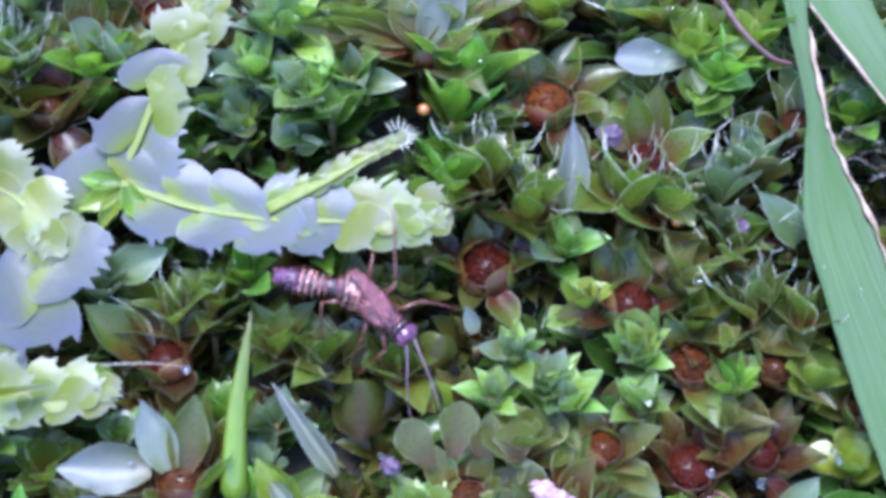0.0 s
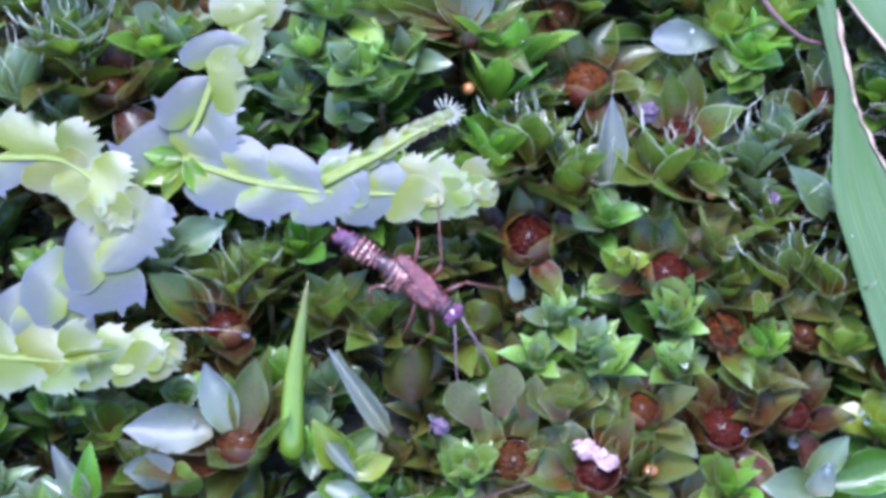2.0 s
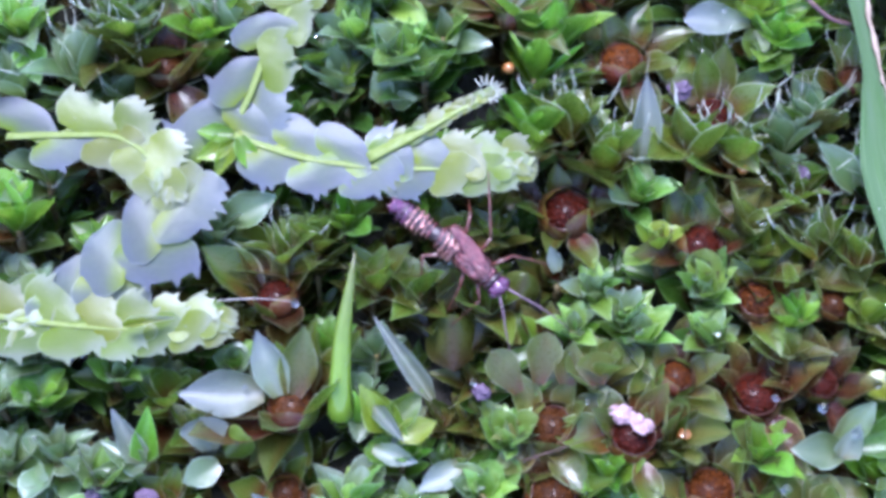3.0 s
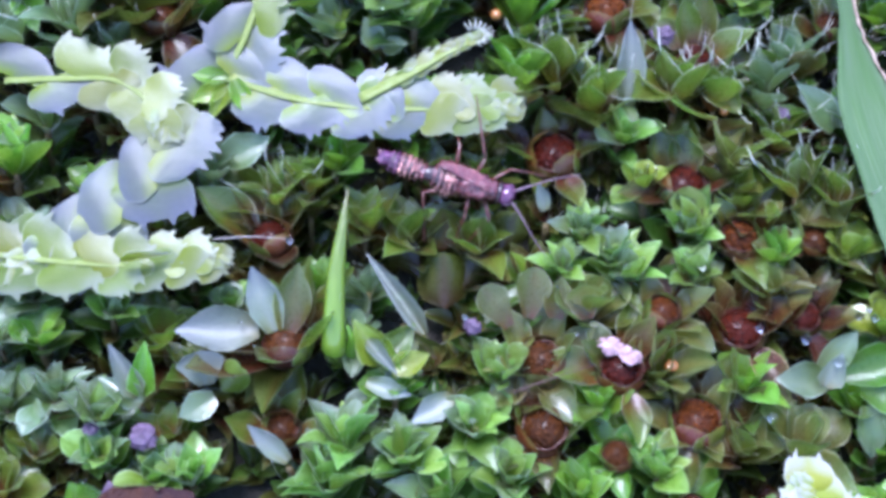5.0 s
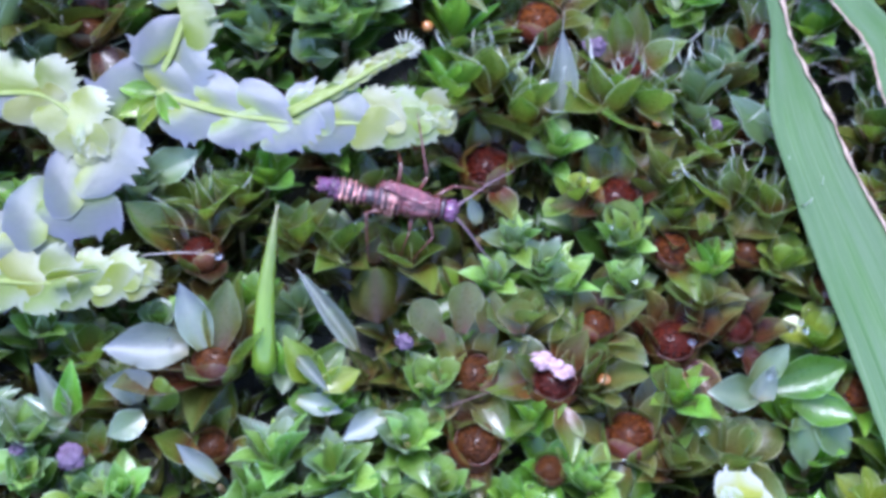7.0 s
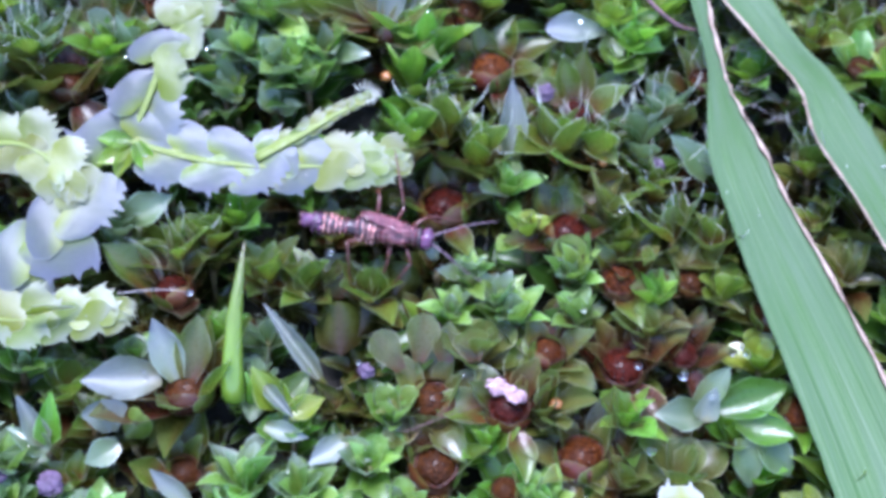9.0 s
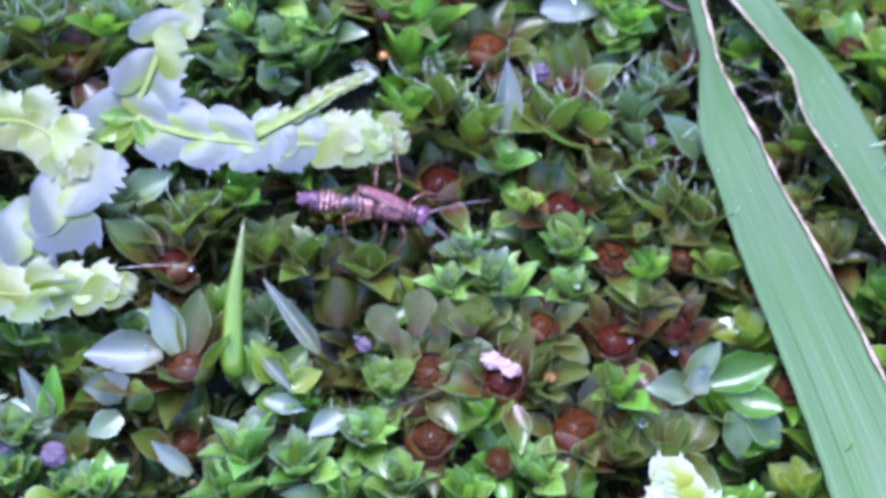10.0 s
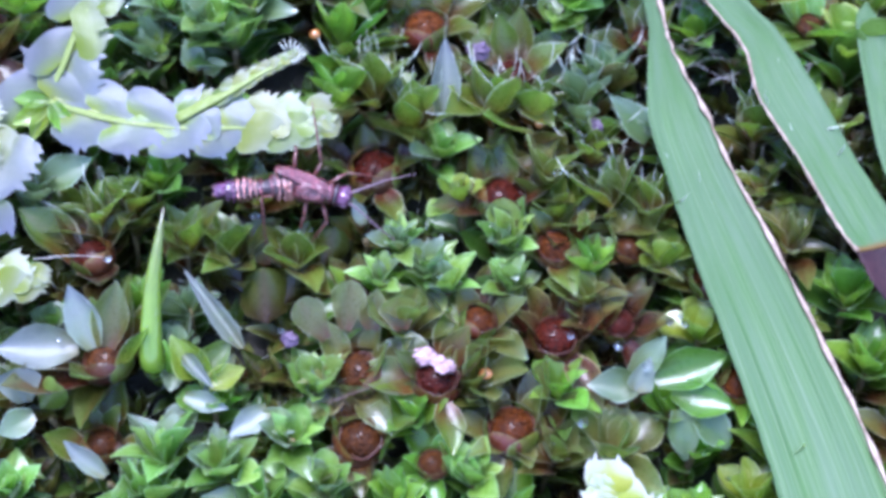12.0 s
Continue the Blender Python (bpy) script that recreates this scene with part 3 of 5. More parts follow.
cup_plant(-5.17, 9.30, 0.50, "brown", "cup", 7, 1.5)
cup_plant(13.85, 5.31, 0.55, "brown", "cup", 8, 1.6, hairy=1)
cup_plant(20.24, 5.90, 0.49, "brown", "green", 8, 1.7)
leafy_plant(8.28, -2.07, "mint", 9, 1.6, 0.5, lean=(0, -0.1))
leafy_plant(1.38, -6.97, "mint", 11, 1.5, 0.5)
leafy_plant(4.32, -2.05, "mint", 9, 1.3, 0.4)
leafy_plant(5.38, -2.90, "mint", 9, 1.4, 0.45)
leafy_plant(-2.97, 5.29, "mint", 10, 1.9, 0.5, dip=0.2)
leafy_plant(-1.63, 4.84, "mint", 9, 1.8, 0.5, dip=0.2)
leafy_plant(-4.53, 4.84, "yellow", 8, 1.1, 0.5)
leafy_plant(10.94, 6.57, "green", 9, 1.7, 0.5)
leafy_plant(6.00, 1.28, "mint", 9, 1.3, 0.6)
leafy_plant(6.59, -0.46, "yellow", 7, 1.1, 0.7, kind="spoon")
leafy_plant(3.62, 3.61, "cup", 10, 2.0, 0.45, hairy=1, low=38, lean=(0, 0.25), look_as="hair")
leafy_plant(2.27, 3.16, "green", 9, 1.9, 0.45, lean=(0, 0.35))
leafy_plant(4.94, 2.72, "cup", 9, 1.9, 0.45, hairy=1, low=38, lean=(0, 0.25), look_as="hair")
leafy_plant(2.33, 5.64, "green", 9, 1.9, 0.4, lean=(0, 0.35))
leafy_plant(7.98, 2.82, "cup", 9, 2.0, 0.5, hairy=1, low=38, lean=(0, 0.25), look_as="hair")
leafy_plant(9.44, 2.71, "cup", 9, 1.9, 0.5, hairy=1, low=38, lean=(0, 0.25), look_as="hair")
leafy_plant(11.29, 3.27, "blue", 11, 1.7, 0.35, hairy=1, low=38, lean=(0, 0.25), look_as="hair")
leafy_plant(12.26, 4.06, "blue", 9, 1.6, 0.35, hairy=1, lean=(0.1, 0.35), look_as="hair")
leafy_plant(9.87, 0.51, "tan", 7, 1.9, 0.55, lean=(0.2, 0))
leafy_plant(11.62, 1.38, "cup", 8, 1.6, 0.5, hairy=1, look_as="hair")
leafy_plant(10.23, -0.90, "cup", 8, 1.6, 0.6, dip=-0.3)
leafy_plant(12.16, -0.37, "cup", 8, 1.7, 0.5, hairy=1, look_as="hair")
leafy_plant(13.70, -0.81, "cup", 8, 1.6, 0.5, hairy=1, look_as="hair")
leafy_plant(11.20, -2.93, "green", 9, 1.5, 0.45)
leafy_plant(13.98, -2.74, "yellow", 8, 1.3, 0.7, kind="spoon")
leafy_plant(15.09, -5.26, "yellow", 8, 1.2, 0.7, kind="spoon")
leafy_plant(11.02, -3.98, "tan", 9, 1.7, 0.5)
leafy_plant(8.41, -3.54, "mint", 9, 1.5, 0.45)
leafy_plant(6.01, -3.53, "mint", 9, 1.5, 0.5)
leafy_plant(3.63, -3.30, "mint", 8, 1.2, 0.5)
leafy_plant(4.66, -4.76, "tan", 7, 1.6, 0.65, kind="spoon")
leafy_plant(6.94, -6.82, "tan", 8, 1.7, 0.6, kind="spoon")
leafy_plant(9.93, -7.26, "green", 8, 1.6, 0.5)
leafy_plant(9.80, -9.25, "tan", 8, 1.7, 0.55)
leafy_plant(11.72, -9.27, "tan", 8, 1.8, 0.6, kind="spoon")
leafy_plant(17.71, -9.54, "yellow", 10, 1.9, 0.5)
leafy_plant(16.71, -10.91, "yellow", 9, 1.8, 0.5)
leafy_plant(6.78, -10.00, "mint", 9, 1.6, 0.5)
leafy_plant(4.75, -8.00, "green", 9, 1.4, 0.5)
leafy_plant(0.50, -8.75, "mint", 10, 1.5, 0.5)
leafy_plant(-3.89, -9.09, "mint", 10, 2.1, 0.42, lean=(0.1, 0.3))
leafy_plant(-4.50, -10.44, "mint", 10, 2.1, 0.42, lean=(0, 0.3))
leafy_plant(-2.02, -9.70, "mint", 10, 1.9, 0.45)
leafy_plant(1.73, -10.33, "mint", 10, 1.6, 0.5)
leafy_plant(4.01, -10.74, "green", 9, 1.5, 0.5)
leafy_plant(-0.78, -10.87, "mint", 9, 2.0, 0.5)
leafy_plant(-12.14, -5.04, "mint", 10, 1.3, 0.5)
leafy_plant(-8.16, -4.5, "mint", 8, 0.9, 0.7, kind="spoon", dip=-0.5)
leafy_plant(-12.39, -8.41, "mint", 8, 1.7, 0.45)
leafy_plant(-9.23, -10.38, "mint", 9, 1.4, 0.5)
leafy_plant(-10.46, -10.36, "mint", 9, 1.4, 0.5)
leafy_plant(-12.32, -9.76, "mint", 9, 1.4, 0.6)
leafy_plant(-8.93, -0.29, "blue", 8, 1.4, 0.6)
leafy_plant(-9.81, 0.36, "blue", 8, 1.4, 0.5)
leafy_plant(-6.54, -0.93, "cup", 9, 1.6, 0.4, hairy=1, look_as="hair")
leafy_plant(-5.25, -0.51, "cup", 8, 1.6, 0.6)
leafy_plant(-4.38, 0.12, "green", 7, 1.4, 0.6)
leafy_plant(-1.77, -2.01, "cup", 8, 1.7, 0.6, dip=-0.5)
leafy_plant(0.61, -2.45, "cup", 8, 1.7, 0.6, dip=-0.4)
leafy_plant(-3.29, -1.79, "cup", 8, 1.7, 0.5, dip=-0.3)
leafy_plant(-9.89, 2.52, "dark", 9, 1.6, 0.5, dip=-0.8)
leafy_plant(-9.58, 6.53, "green", 9, 1.7, 0.5)
leafy_plant(-4.88, 6.31, "blue", 8, 1.8, 0.5, lean=(0, 0.3))
leafy_plant(-12.47, 6.52, "cup", 9, 2.1, 0.5, hairy=1, low=38, lean=(0, 0.25), look_as="hair")
leafy_plant(-12.59, 4.50, "blue", 9, 1.7, 0.5, hairy=1, look_as="hair", dip=-0.5)
leafy_plant(-6.40, 3.61, "dark", 8, 1.5, 0.5)
leafy_plant(-4.15, 6.05, "mint", 9, 1.9, 0.55, dip=0.3)
leafy_plant(-2.25, 5.27, "mint", 10, 1.9, 0.5, dip=0.3)
leafy_plant(-0.94, 5.95, "mint", 9, 1.8, 0.5, dip=0.3)
leafy_plant(-3.05, 7.38, "mint", 9, 1.9, 0.55, dip=0.2)
leafy_plant(-4.87, 4.94, "blue", 8, 1.7, 0.55, dip=0.2)
leafy_plant(-3.84, 8.30, "blue", 8, 2.1, 0.5, lean=(0, 0.3))
leafy_plant(-2.70, 8.70, "green", 9, 1.9, 0.5)
leafy_plant(-1.16, 8.36, "tan", 9, 2.1, 0.45, lean=(0, 0.3))
leafy_plant(2.29, 8.45, "tan", 9, 2.1, 0.45, lean=(0.2, 0.3))
leafy_plant(3.05, 6.78, "green", 11, 2.0, 0.35, lean=(0, 0.3))
leafy_plant(2.10, 7.32, "green", 9, 1.6, 0.45)
leafy_plant(5.56, 8.91, "cup", 9, 1.9, 0.55, hairy=1, look_as="hair")
leafy_plant(9.23, 9.00, "cup", 9, 1.9, 0.5, hairy=1, look_as="hair")
leafy_plant(8.07, 8.78, "blue", 9, 1.6, 0.4, hairy=1, look_as="hair")
leafy_plant(11.28, 6.98, "green", 9, 1.9, 0.5)
leafy_plant(10.34, 7.52, "yellow", 9, 1.9, 0.5)
leafy_plant(12.28, 7.94, "yellow", 9, 1.9, 0.4)
leafy_plant(-12.45, 6.04, "cup", 9, 2.2, 0.5, hairy=1, low=38, lean=(0, 0.25), look_as="hair")
leafy_plant(-11.68, 8.86, "blue", 9, 2.0, 0.5)
leafy_plant(-13.93, 8.42, "yellow", 10, 1.8, 0.4)
leafy_plant(-8.71, 6.50, "blue", 8, 2.0, 0.5)
leafy_plant(-16.08, 6.23, "mint", 9, 2.1, 0.5)
leafy_plant(-13.98, 5.08, "blue", 9, 2.1, 0.5, hairy=1, low=38, look_as="hair")
leafy_plant(-12.35, 6.60, "blue", 9, 2.0, 0.55, hairy=1, low=38, look_as="hair")
leafy_plant(-16.36, 4.45, "blue", 8, 2.0, 0.55)
leafy_plant(-15.86, 0.03, "green", 9, 1.8, 0.5)
leafy_plant(21.56, 4.99, "yellow", 9, 2.2, 0.4, lean=(0, 0.2))
leafy_plant(20.65, -4.04, "green", 9, 1.9, 0.5)
leafy_plant(19.82, 0.38, "cup", 9, 1.9, 0.4, hairy=1, look_as="hair")
leafy_plant(21.24, -6.37, "green", 9, 1.9, 0.5)
leafy_plant(18.75, -2.04, "tan", 9, 1.9, 0.4)
leafy_plant(17.84, 2.04, "cup", 8, 1.9, 0.5, hairy=1, look_as="hair")
clump = loose_plant(-8.55, 0.03, "broad")
leaf_to(clump, (-8.55, -0.03, 0), (-6.74, 0.58, 0.6), 1.35, "blue", "ovate", 0, 0)
leaf_to(clump, (-8.62, 0.14, 0), (-9.43, 0.92, 0.4), 1.09, "blue", "ovate", 0, 1)
clump = loose_plant(-5.96, -9.84, "broad")
leaf_to(clump, (-5.90, -9.92, 0.1), (-7.31, -8.97, 0.7), 0.79, "pale", "ovate", 0, 1)
clump = loose_plant(6.16, 2.27, "broad")
leaf_to(clump, (6.13, 2.35, -0.3), (6.26, 4.46, 1.3), 1.16, "pale", "ovate", 1, 0)
clump = loose_plant(13.54, 1.48, "hair")
leaf_to(clump, (13.70, 1.59, -0.2), (12.30, 2.60, 0.9), 1.26, "blue", "ovate", 1, 0)
leaf_to(clump, (13.82, 1.72, -0.2), (14.17, 2.71, 0.5), 0.90, "pale", "ovate", 0, 3)
clump = loose_plant(-7.08, -5.68, "broad")
leaf_to(clump, (-7.02, -5.63, 0.1), (-9.93, -6.00, 0.6), 1.70, "pale", "ovate", 0, 0)
leaf_to(clump, (-6.42, -5.79, 0.2), (-7.27, -3.98, 1), 1.32, "pale", "ovate", 0, 1)
leaf_to(clump, (-6.00, -5.79, 0.2), (-5.60, -3.89, 1), 1.40, "tan", "ovate", 0, 0)
clump = loose_plant(3.13, -1.62, "broad")
leaf_to(clump, (3.07, -1.51, 0), (2.74, -0.92, 0.7), 0.57, "pale", "ovate", 0, 1)
clump = loose_plant(12.98, -6.88, "broad")
leaf_to(clump, (12.80, -7.22, 0.3), (10.90, -7.40, 0.7), 1.33, "blue", "ovate", 0, 0)
leaf_to(clump, (13.35, -7.03, 0.3), (16.03, -6.44, 0.7), 1.59, "green", "ovate", 0, 0)
leaf_to(clump, (13.99, -7.39, 0.2), (16.18, -8.06, 0.3), 1.50, "green", "ovate", 0, 1)
leaf_to(clump, (14.15, -8.00, 0.2), (14.53, -9.83, 0.2), 1.28, "blue", "ovate", 0, 4)
leaf_to(clump, (14.80, -8.00, 0.2), (16.09, -9.37, 0.1), 1.29, "blue", "ovate", 0, 2)
leaf_to(clump, (12.63, -7.52, 0.5), (13.15, -6.61, 1.1), 0.94, "pale", "narrow", 0, 1)
leaf_to(clump, (12.49, -7.02, 0.3), (13.81, -5.76, 0.8), 1.07, "blue", "ovate", 0, 1)
clump = loose_plant(-0.75, -7.75, "broad")
leaf_to(clump, (-0.32, -7.80, 0.1), (-1.68, -8.76, 0.3), 1.01, "pale", "ovate", 0, 0)
leaf_to(clump, (-0.54, -7.99, 0.1), (0.93, -8.55, 0.2), 0.97, "blue", "ovate", 0, 2)
clump = loose_plant(-11.18, -7.83, "broad")
leaf_to(clump, (-11.05, -7.88, 0.1), (-12.03, -6.63, 1), 0.88, "pale", "narrow", 0, 0)
leaf_to(clump, (-10.94, -8.08, 0.1), (-12.47, -7.56, 0.7), 0.92, "blue", "narrow", 0, 2)
leaf_to(clump, (-10.95, -7.88, 0.1), (-10.81, -6.54, 1), 0.96, "green", "narrow", 0, 0)
leaf_to(clump, (-11.17, -8.03, 0), (-12.73, -8.34, 0.3), 0.84, "blue", "narrow", 0, 0)
clump = loose_plant(-2.00, -5.12, "broad")
leaf_to(clump, (-1.25, -5.78, 0.1), (-3.31, -3.38, 0.8), 0.73, "pale", "narrow", 0, 0)
leaf_to(clump, (-1.57, -5.98, 0.1), (-2.83, -7.82, 0.2), 0.64, "pale", "ovate", 0, 2)
leaf_to(clump, (-3.26, -7.37, 0.1), (-1.68, -7.87, 0.3), 0.76, "pale", "ovate", 0, 0)
clump = loose_plant(-2.85, -6.33, "green")
leaf_to(clump, (-3.46, -5.66, 0.3), (-1.97, -7.37, 0.5), 0.90, "yellow", "ovate", 0, 0)
leaf_to(clump, (-2.83, -6.87, 0.3), (-3.72, -5.61, 0.8), 1.06, "yellow", "narrow", 0, 0)
leaf_to(clump, (-2.83, -6.87, 0.3), (-1.53, -5.68, 0.7), 1.06, "yellow", "ovate", 0, 0)
leaf_to(clump, (-2.41, -7.07, 0.3), (-1.02, -6.59, 0.5), 0.97, "yellow", "ovate", 0, 1)
leaf_to(clump, (-3.22, -6.22, 0.6), (-2.16, -7.37, 0.7), 0.55, "pale", "narrow", 0, 0)
clump = loose_plant(1.85, -5.15, "broad")
leaf_to(clump, (1.73, -5.51, 0.1), (0.77, -4.44, 0.7), 1.24, "tan", "spoon", 0, 0)
leaf_to(clump, (2.38, -5.21, 0.1), (2.64, -3.89, 0.9), 1.29, "tan", "spoon", 0, 0)
leaf_to(clump, (3.35, -5.21, 0.1), (3.59, -4.15, 0.8), 1.20, "tan", "ovate", 0, 0)
leaf_to(clump, (4.42, -5.22, 0.1), (4.22, -4.36, 0.8), 1.42, "tan", "spoon", 0, 1)
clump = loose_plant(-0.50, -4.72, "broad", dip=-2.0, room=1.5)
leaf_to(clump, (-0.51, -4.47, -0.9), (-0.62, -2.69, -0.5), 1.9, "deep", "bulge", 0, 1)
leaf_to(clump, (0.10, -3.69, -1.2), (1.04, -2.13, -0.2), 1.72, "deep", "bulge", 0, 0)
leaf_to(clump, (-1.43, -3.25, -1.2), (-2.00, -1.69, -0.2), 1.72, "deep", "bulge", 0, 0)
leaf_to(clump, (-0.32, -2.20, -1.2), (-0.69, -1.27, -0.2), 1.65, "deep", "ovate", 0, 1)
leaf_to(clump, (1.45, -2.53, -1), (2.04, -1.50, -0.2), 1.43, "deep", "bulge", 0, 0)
clump = loose_plant(10.46, 7.21, "broad")
leaf_to(clump, (10.10, 7.07, 0.2), (7.66, 6.74, 0.8), 1.29, "pale", "spoon", 0, 0)
leaf_to(clump, (10.43, 6.96, 0.2), (12.34, 6.20, 0.5), 1.33, "green", "ovate", 0, 0)
leaf_to(clump, (10.55, 7.18, 0.2), (12.30, 7.46, 0.6), 1.11, "green", "ovate", 0, 1)
leaf_to(clump, (10.31, 6.85, 0.2), (10.22, 5.67, 0.3), 1.11, "green", "ovate", 0, 2)
clump = loose_plant(-8.08, -7.67, "broad")
leaf_to(clump, (-8.75, -7.60, 0.3), (-8.98, -6.71, 0.9), 1.68, "pale", "spoon", 0, 1)
leaf_to(clump, (-8.23, -7.81, 0.3), (-7.40, -7.26, 1), 1.18, "yellow", "bulge", 0, 1)
leaf_to(clump, (-8.43, -8.00, 0.3), (-9.70, -8.76, 0.5), 1.1, "blue", "ovate", 0, 2)
clump = loose_plant(7.63, 4.73, "hair")
leaf_to(clump, (8.06, 4.28, 0), (7.15, 4.95, 0.5), 0.95, "tan", "spoon", 0, 1)
clump = loose_plant(-5.31, 6.58, "broad")
leaf_to(clump, (-5.46, 6.09, 0.2), (-3.84, 6.40, 0.5), 1.14, "blue", "spoon", 0, 0)
leaf_to(clump, (-5.05, 5.06, 0.1), (-4.82, 5.83, 0.8), 0.87, "blue", "ovate", 0, 0)
leaf_to(clump, (-4.10, 4.62, 0.1), (-5.38, 4.51, 0.4), 0.75, "blue", "narrow", 0, 0)
leaf_to(clump, (-2.96, 3.96, 0.2), (-3.39, 4.63, 0.9), 0.94, "blue", "ovate", 0, 0)
leaf_to(clump, (-2.77, 3.96, 0.2), (-1.82, 4.00, 0.5), 0.75, "blue", "ovate", 0, 1)
clump = loose_plant(0.75, 8.03, "broad")
leaf_to(clump, (1.14, 7.66, 0.3), (1.50, 8.62, 1.4), 1.15, "pale", "ovate", 1, 0)
leaf_to(clump, (0.57, 7.65, 0.3), (-0.56, 8.52, 1.2), 1.15, "tan", "ovate", 0, 0)
leaf_to(clump, (1.71, 7.68, 0.3), (2.81, 8.60, 1.2), 1.15, "pale", "ovate", 0, 1)
leaf_to(clump, (-0.00, 7.61, 0.2), (-1.12, 7.78, 0.9), 1.15, "yellow", "ovate", 0, 1)
leaf_to(clump, (1.04, 7.22, 0.4), (0.28, 8.43, 1.5), 1.15, "tan", "ovate", 0, 0)
leaf_to(clump, (1.37, 7.23, 0.4), (2.09, 8.57, 1.5), 1.15, "pale", "ovate", 0, 1)
leaf_to(clump, (1.61, 7.15, 0.4), (3.34, 7.78, 1.2), 1.15, "tan", "ovate", 0, 3)
leaf_to(clump, (0.76, 7.13, 0.4), (-1.67, 6.96, 1), 1.15, "cup", "ovate", 0, 0)
leaf_to(clump, (0.95, 7.32, 0.4), (-2.14, 7.65, 1.2), 1.15, "tan", "ovate", 0, 1)
leaf_to(clump, (1.71, 7.06, 0.4), (3.20, 7.02, 0.8), 1.15, "yellow", "ovate", 0, 0)
leaf_to(clump, (0.57, 7.12, 0.4), (-3.17, 7.29, 1), 1.15, "cup", "ovate", 0, 1)

# ---- leafy liverwort shoots lying on the moss ----
def wort_leaf(seed, teeth, rows=7, cols=14):
    """A broad leaf on a wide base, with sharp uneven teeth along its end, of unit length and width."""
    rng = random.Random(seed)
    verts, faces, uvs = [], [], []
    ends = [0.0] * (cols + 1)
    for k in rng.sample([3, 5, 7, 9, 11, 13], teeth):
        ends[k] = rng.uniform(0.14, 0.34)
    for i in range(rows + 1):
        u = i / rows
        w = 0.5 * (0.72 + 0.28 * math.sin(math.pi * 0.5 * min(1, u * 2))) * (1 - 0.16 * max(0, u - 0.6) / 0.4)
        for j in range(cols + 1):
            s = 2 * j / cols - 1
            x = u * (1 - (0.3 if teeth < 2 else 0.2) * abs(s) ** 3) + (ends[j] if i == rows else 0)
            z = 0.02 * math.sin(math.pi * u * 0.9) - 0.02 * s * s * w + 0.02 * math.sin(4 * u + 2.5 * s + seed) - 0.02 * u * u
            verts.append((x, (s + (0.05 * rng.uniform(-1, 1) if ends[j] > 0.08 and i == rows else 0)) * w + 0.1 * u * u, z))
            uvs.append((u, (s + 1) / 2))
    for i in range(rows):
        for j in range(cols):
            k = i * (cols + 1) + j
            faces.append((k, k + cols + 1, k + cols + 2, k + 1))
    return verts, faces, uvs


WORT_SHAPES = [wort_leaf(n, (3, 4, 3, 5, 4, 0, 1)[n]) for n in range(7)]
WORT_MESH = {(tone, n): link_mesh(LEAF[tone].name, v, f, [LEAF[tone]], uv) for tone in ("wort", "wort_bright", "wort_white") for n, (v, f, uv) in enumerate(WORT_SHAPES)}


def bent(points, steps):
    """A smooth line through control points (Catmull-Rom)."""
    p = [Vector(q) for q in points]
    p = [2 * p[0] - p[1]] + p + [2 * p[-1] - p[-2]]
    out = []
    for k in range(1, len(p) - 2):
        for s in range(steps):
            t = s / steps
            out.append(0.5 * (2 * p[k] + (p[k + 1] - p[k - 1]) * t + (2 * p[k - 1] - 5 * p[k] + 4 * p[k + 1] - p[k + 2]) * t * t + (3 * p[k] - p[k - 1] - 3 * p[k + 1] + p[k + 2]) * t ** 3))
    out.append(p[-2])
    return out


def wort_branch(ob, points, size, end_size, spacing, seed, stem=0.15, bright_from=0.5, splay=72, tip="wort_bright", ratio=2.05):
    """A stem along points (x, y, height over the bank) with two overlapping rows of leaves."""
    rng = random.Random(seed)
    origin = ob.location / MM
    line = bent([Vector((x, y, bank(x, y) + h)) - origin for x, y, h in points], 8)
    v, f = tube([p + NORMAL * (0.03 - 0.06 * k / len(line)) for k, p in enumerate(line)], [stem * (1 - 0.55 * k / len(line)) for k in range(len(line))], 10, 0.3)
    part("stem", link_mesh("wort_stem", v, f, [WORT_STEM]), ob)
    total = sum((b - a).length for a, b in zip(line, line[1:]))
    count = int(total / spacing)
    for k in range(count):
        d = ((k + 0.3) / count) ** 0.85
        i = min(int(d * (len(line) - 1)), len(line) - 2)
        q = d * (len(line) - 1) - i
        at = line[i].lerp(line[i + 1], q)
        way = (line[i + 1] - line[i]).normalized()
        side = way.cross(NORMAL).normalized() * (1 if k % 2 else -1)
        turn = radians(splay * (1 - 0.6 * d) + rng.uniform(-7, 7))
        out = math.cos(turn) * way + math.sin(turn) * side + NORMAL * rng.uniform(-0.05, 0.05)
        s = size + (end_size - size) * d
        up = NORMAL + 0.1 * side * rng.uniform(-0.4, 0.9) + way * rng.uniform(-0.05, -0.025)
        m = leaf_pose(at + NORMAL * (0.03 - 0.02 * (k % 3)), out, up, s * rng.uniform(0.92, 1.1), s * (ratio * rng.uniform(0.93, 1.08) - 0.35 * d))
        bright = d > bright_from + rng.uniform(-0.15, 0.15)
        part("leaf", WORT_MESH[tip if bright else "wort", rng.choice((5, 6, 5)) if side.y > 0 and not bright else rng.randrange(5)], ob, m)
    for k in range(5):
        way = (line[-1] - line[-3]).normalized()
        side = way.cross(NORMAL).normalized() * rng.uniform(-0.6, 0.6)
        m = leaf_pose(line[-1] - way * 0.25 * k * end_size, way + side + NORMAL * 0.2, NORMAL + side * 0.4, end_size * 0.7, end_size * 0.5)
        part("leaf", WORT_MESH[tip, k % 4], ob, m)


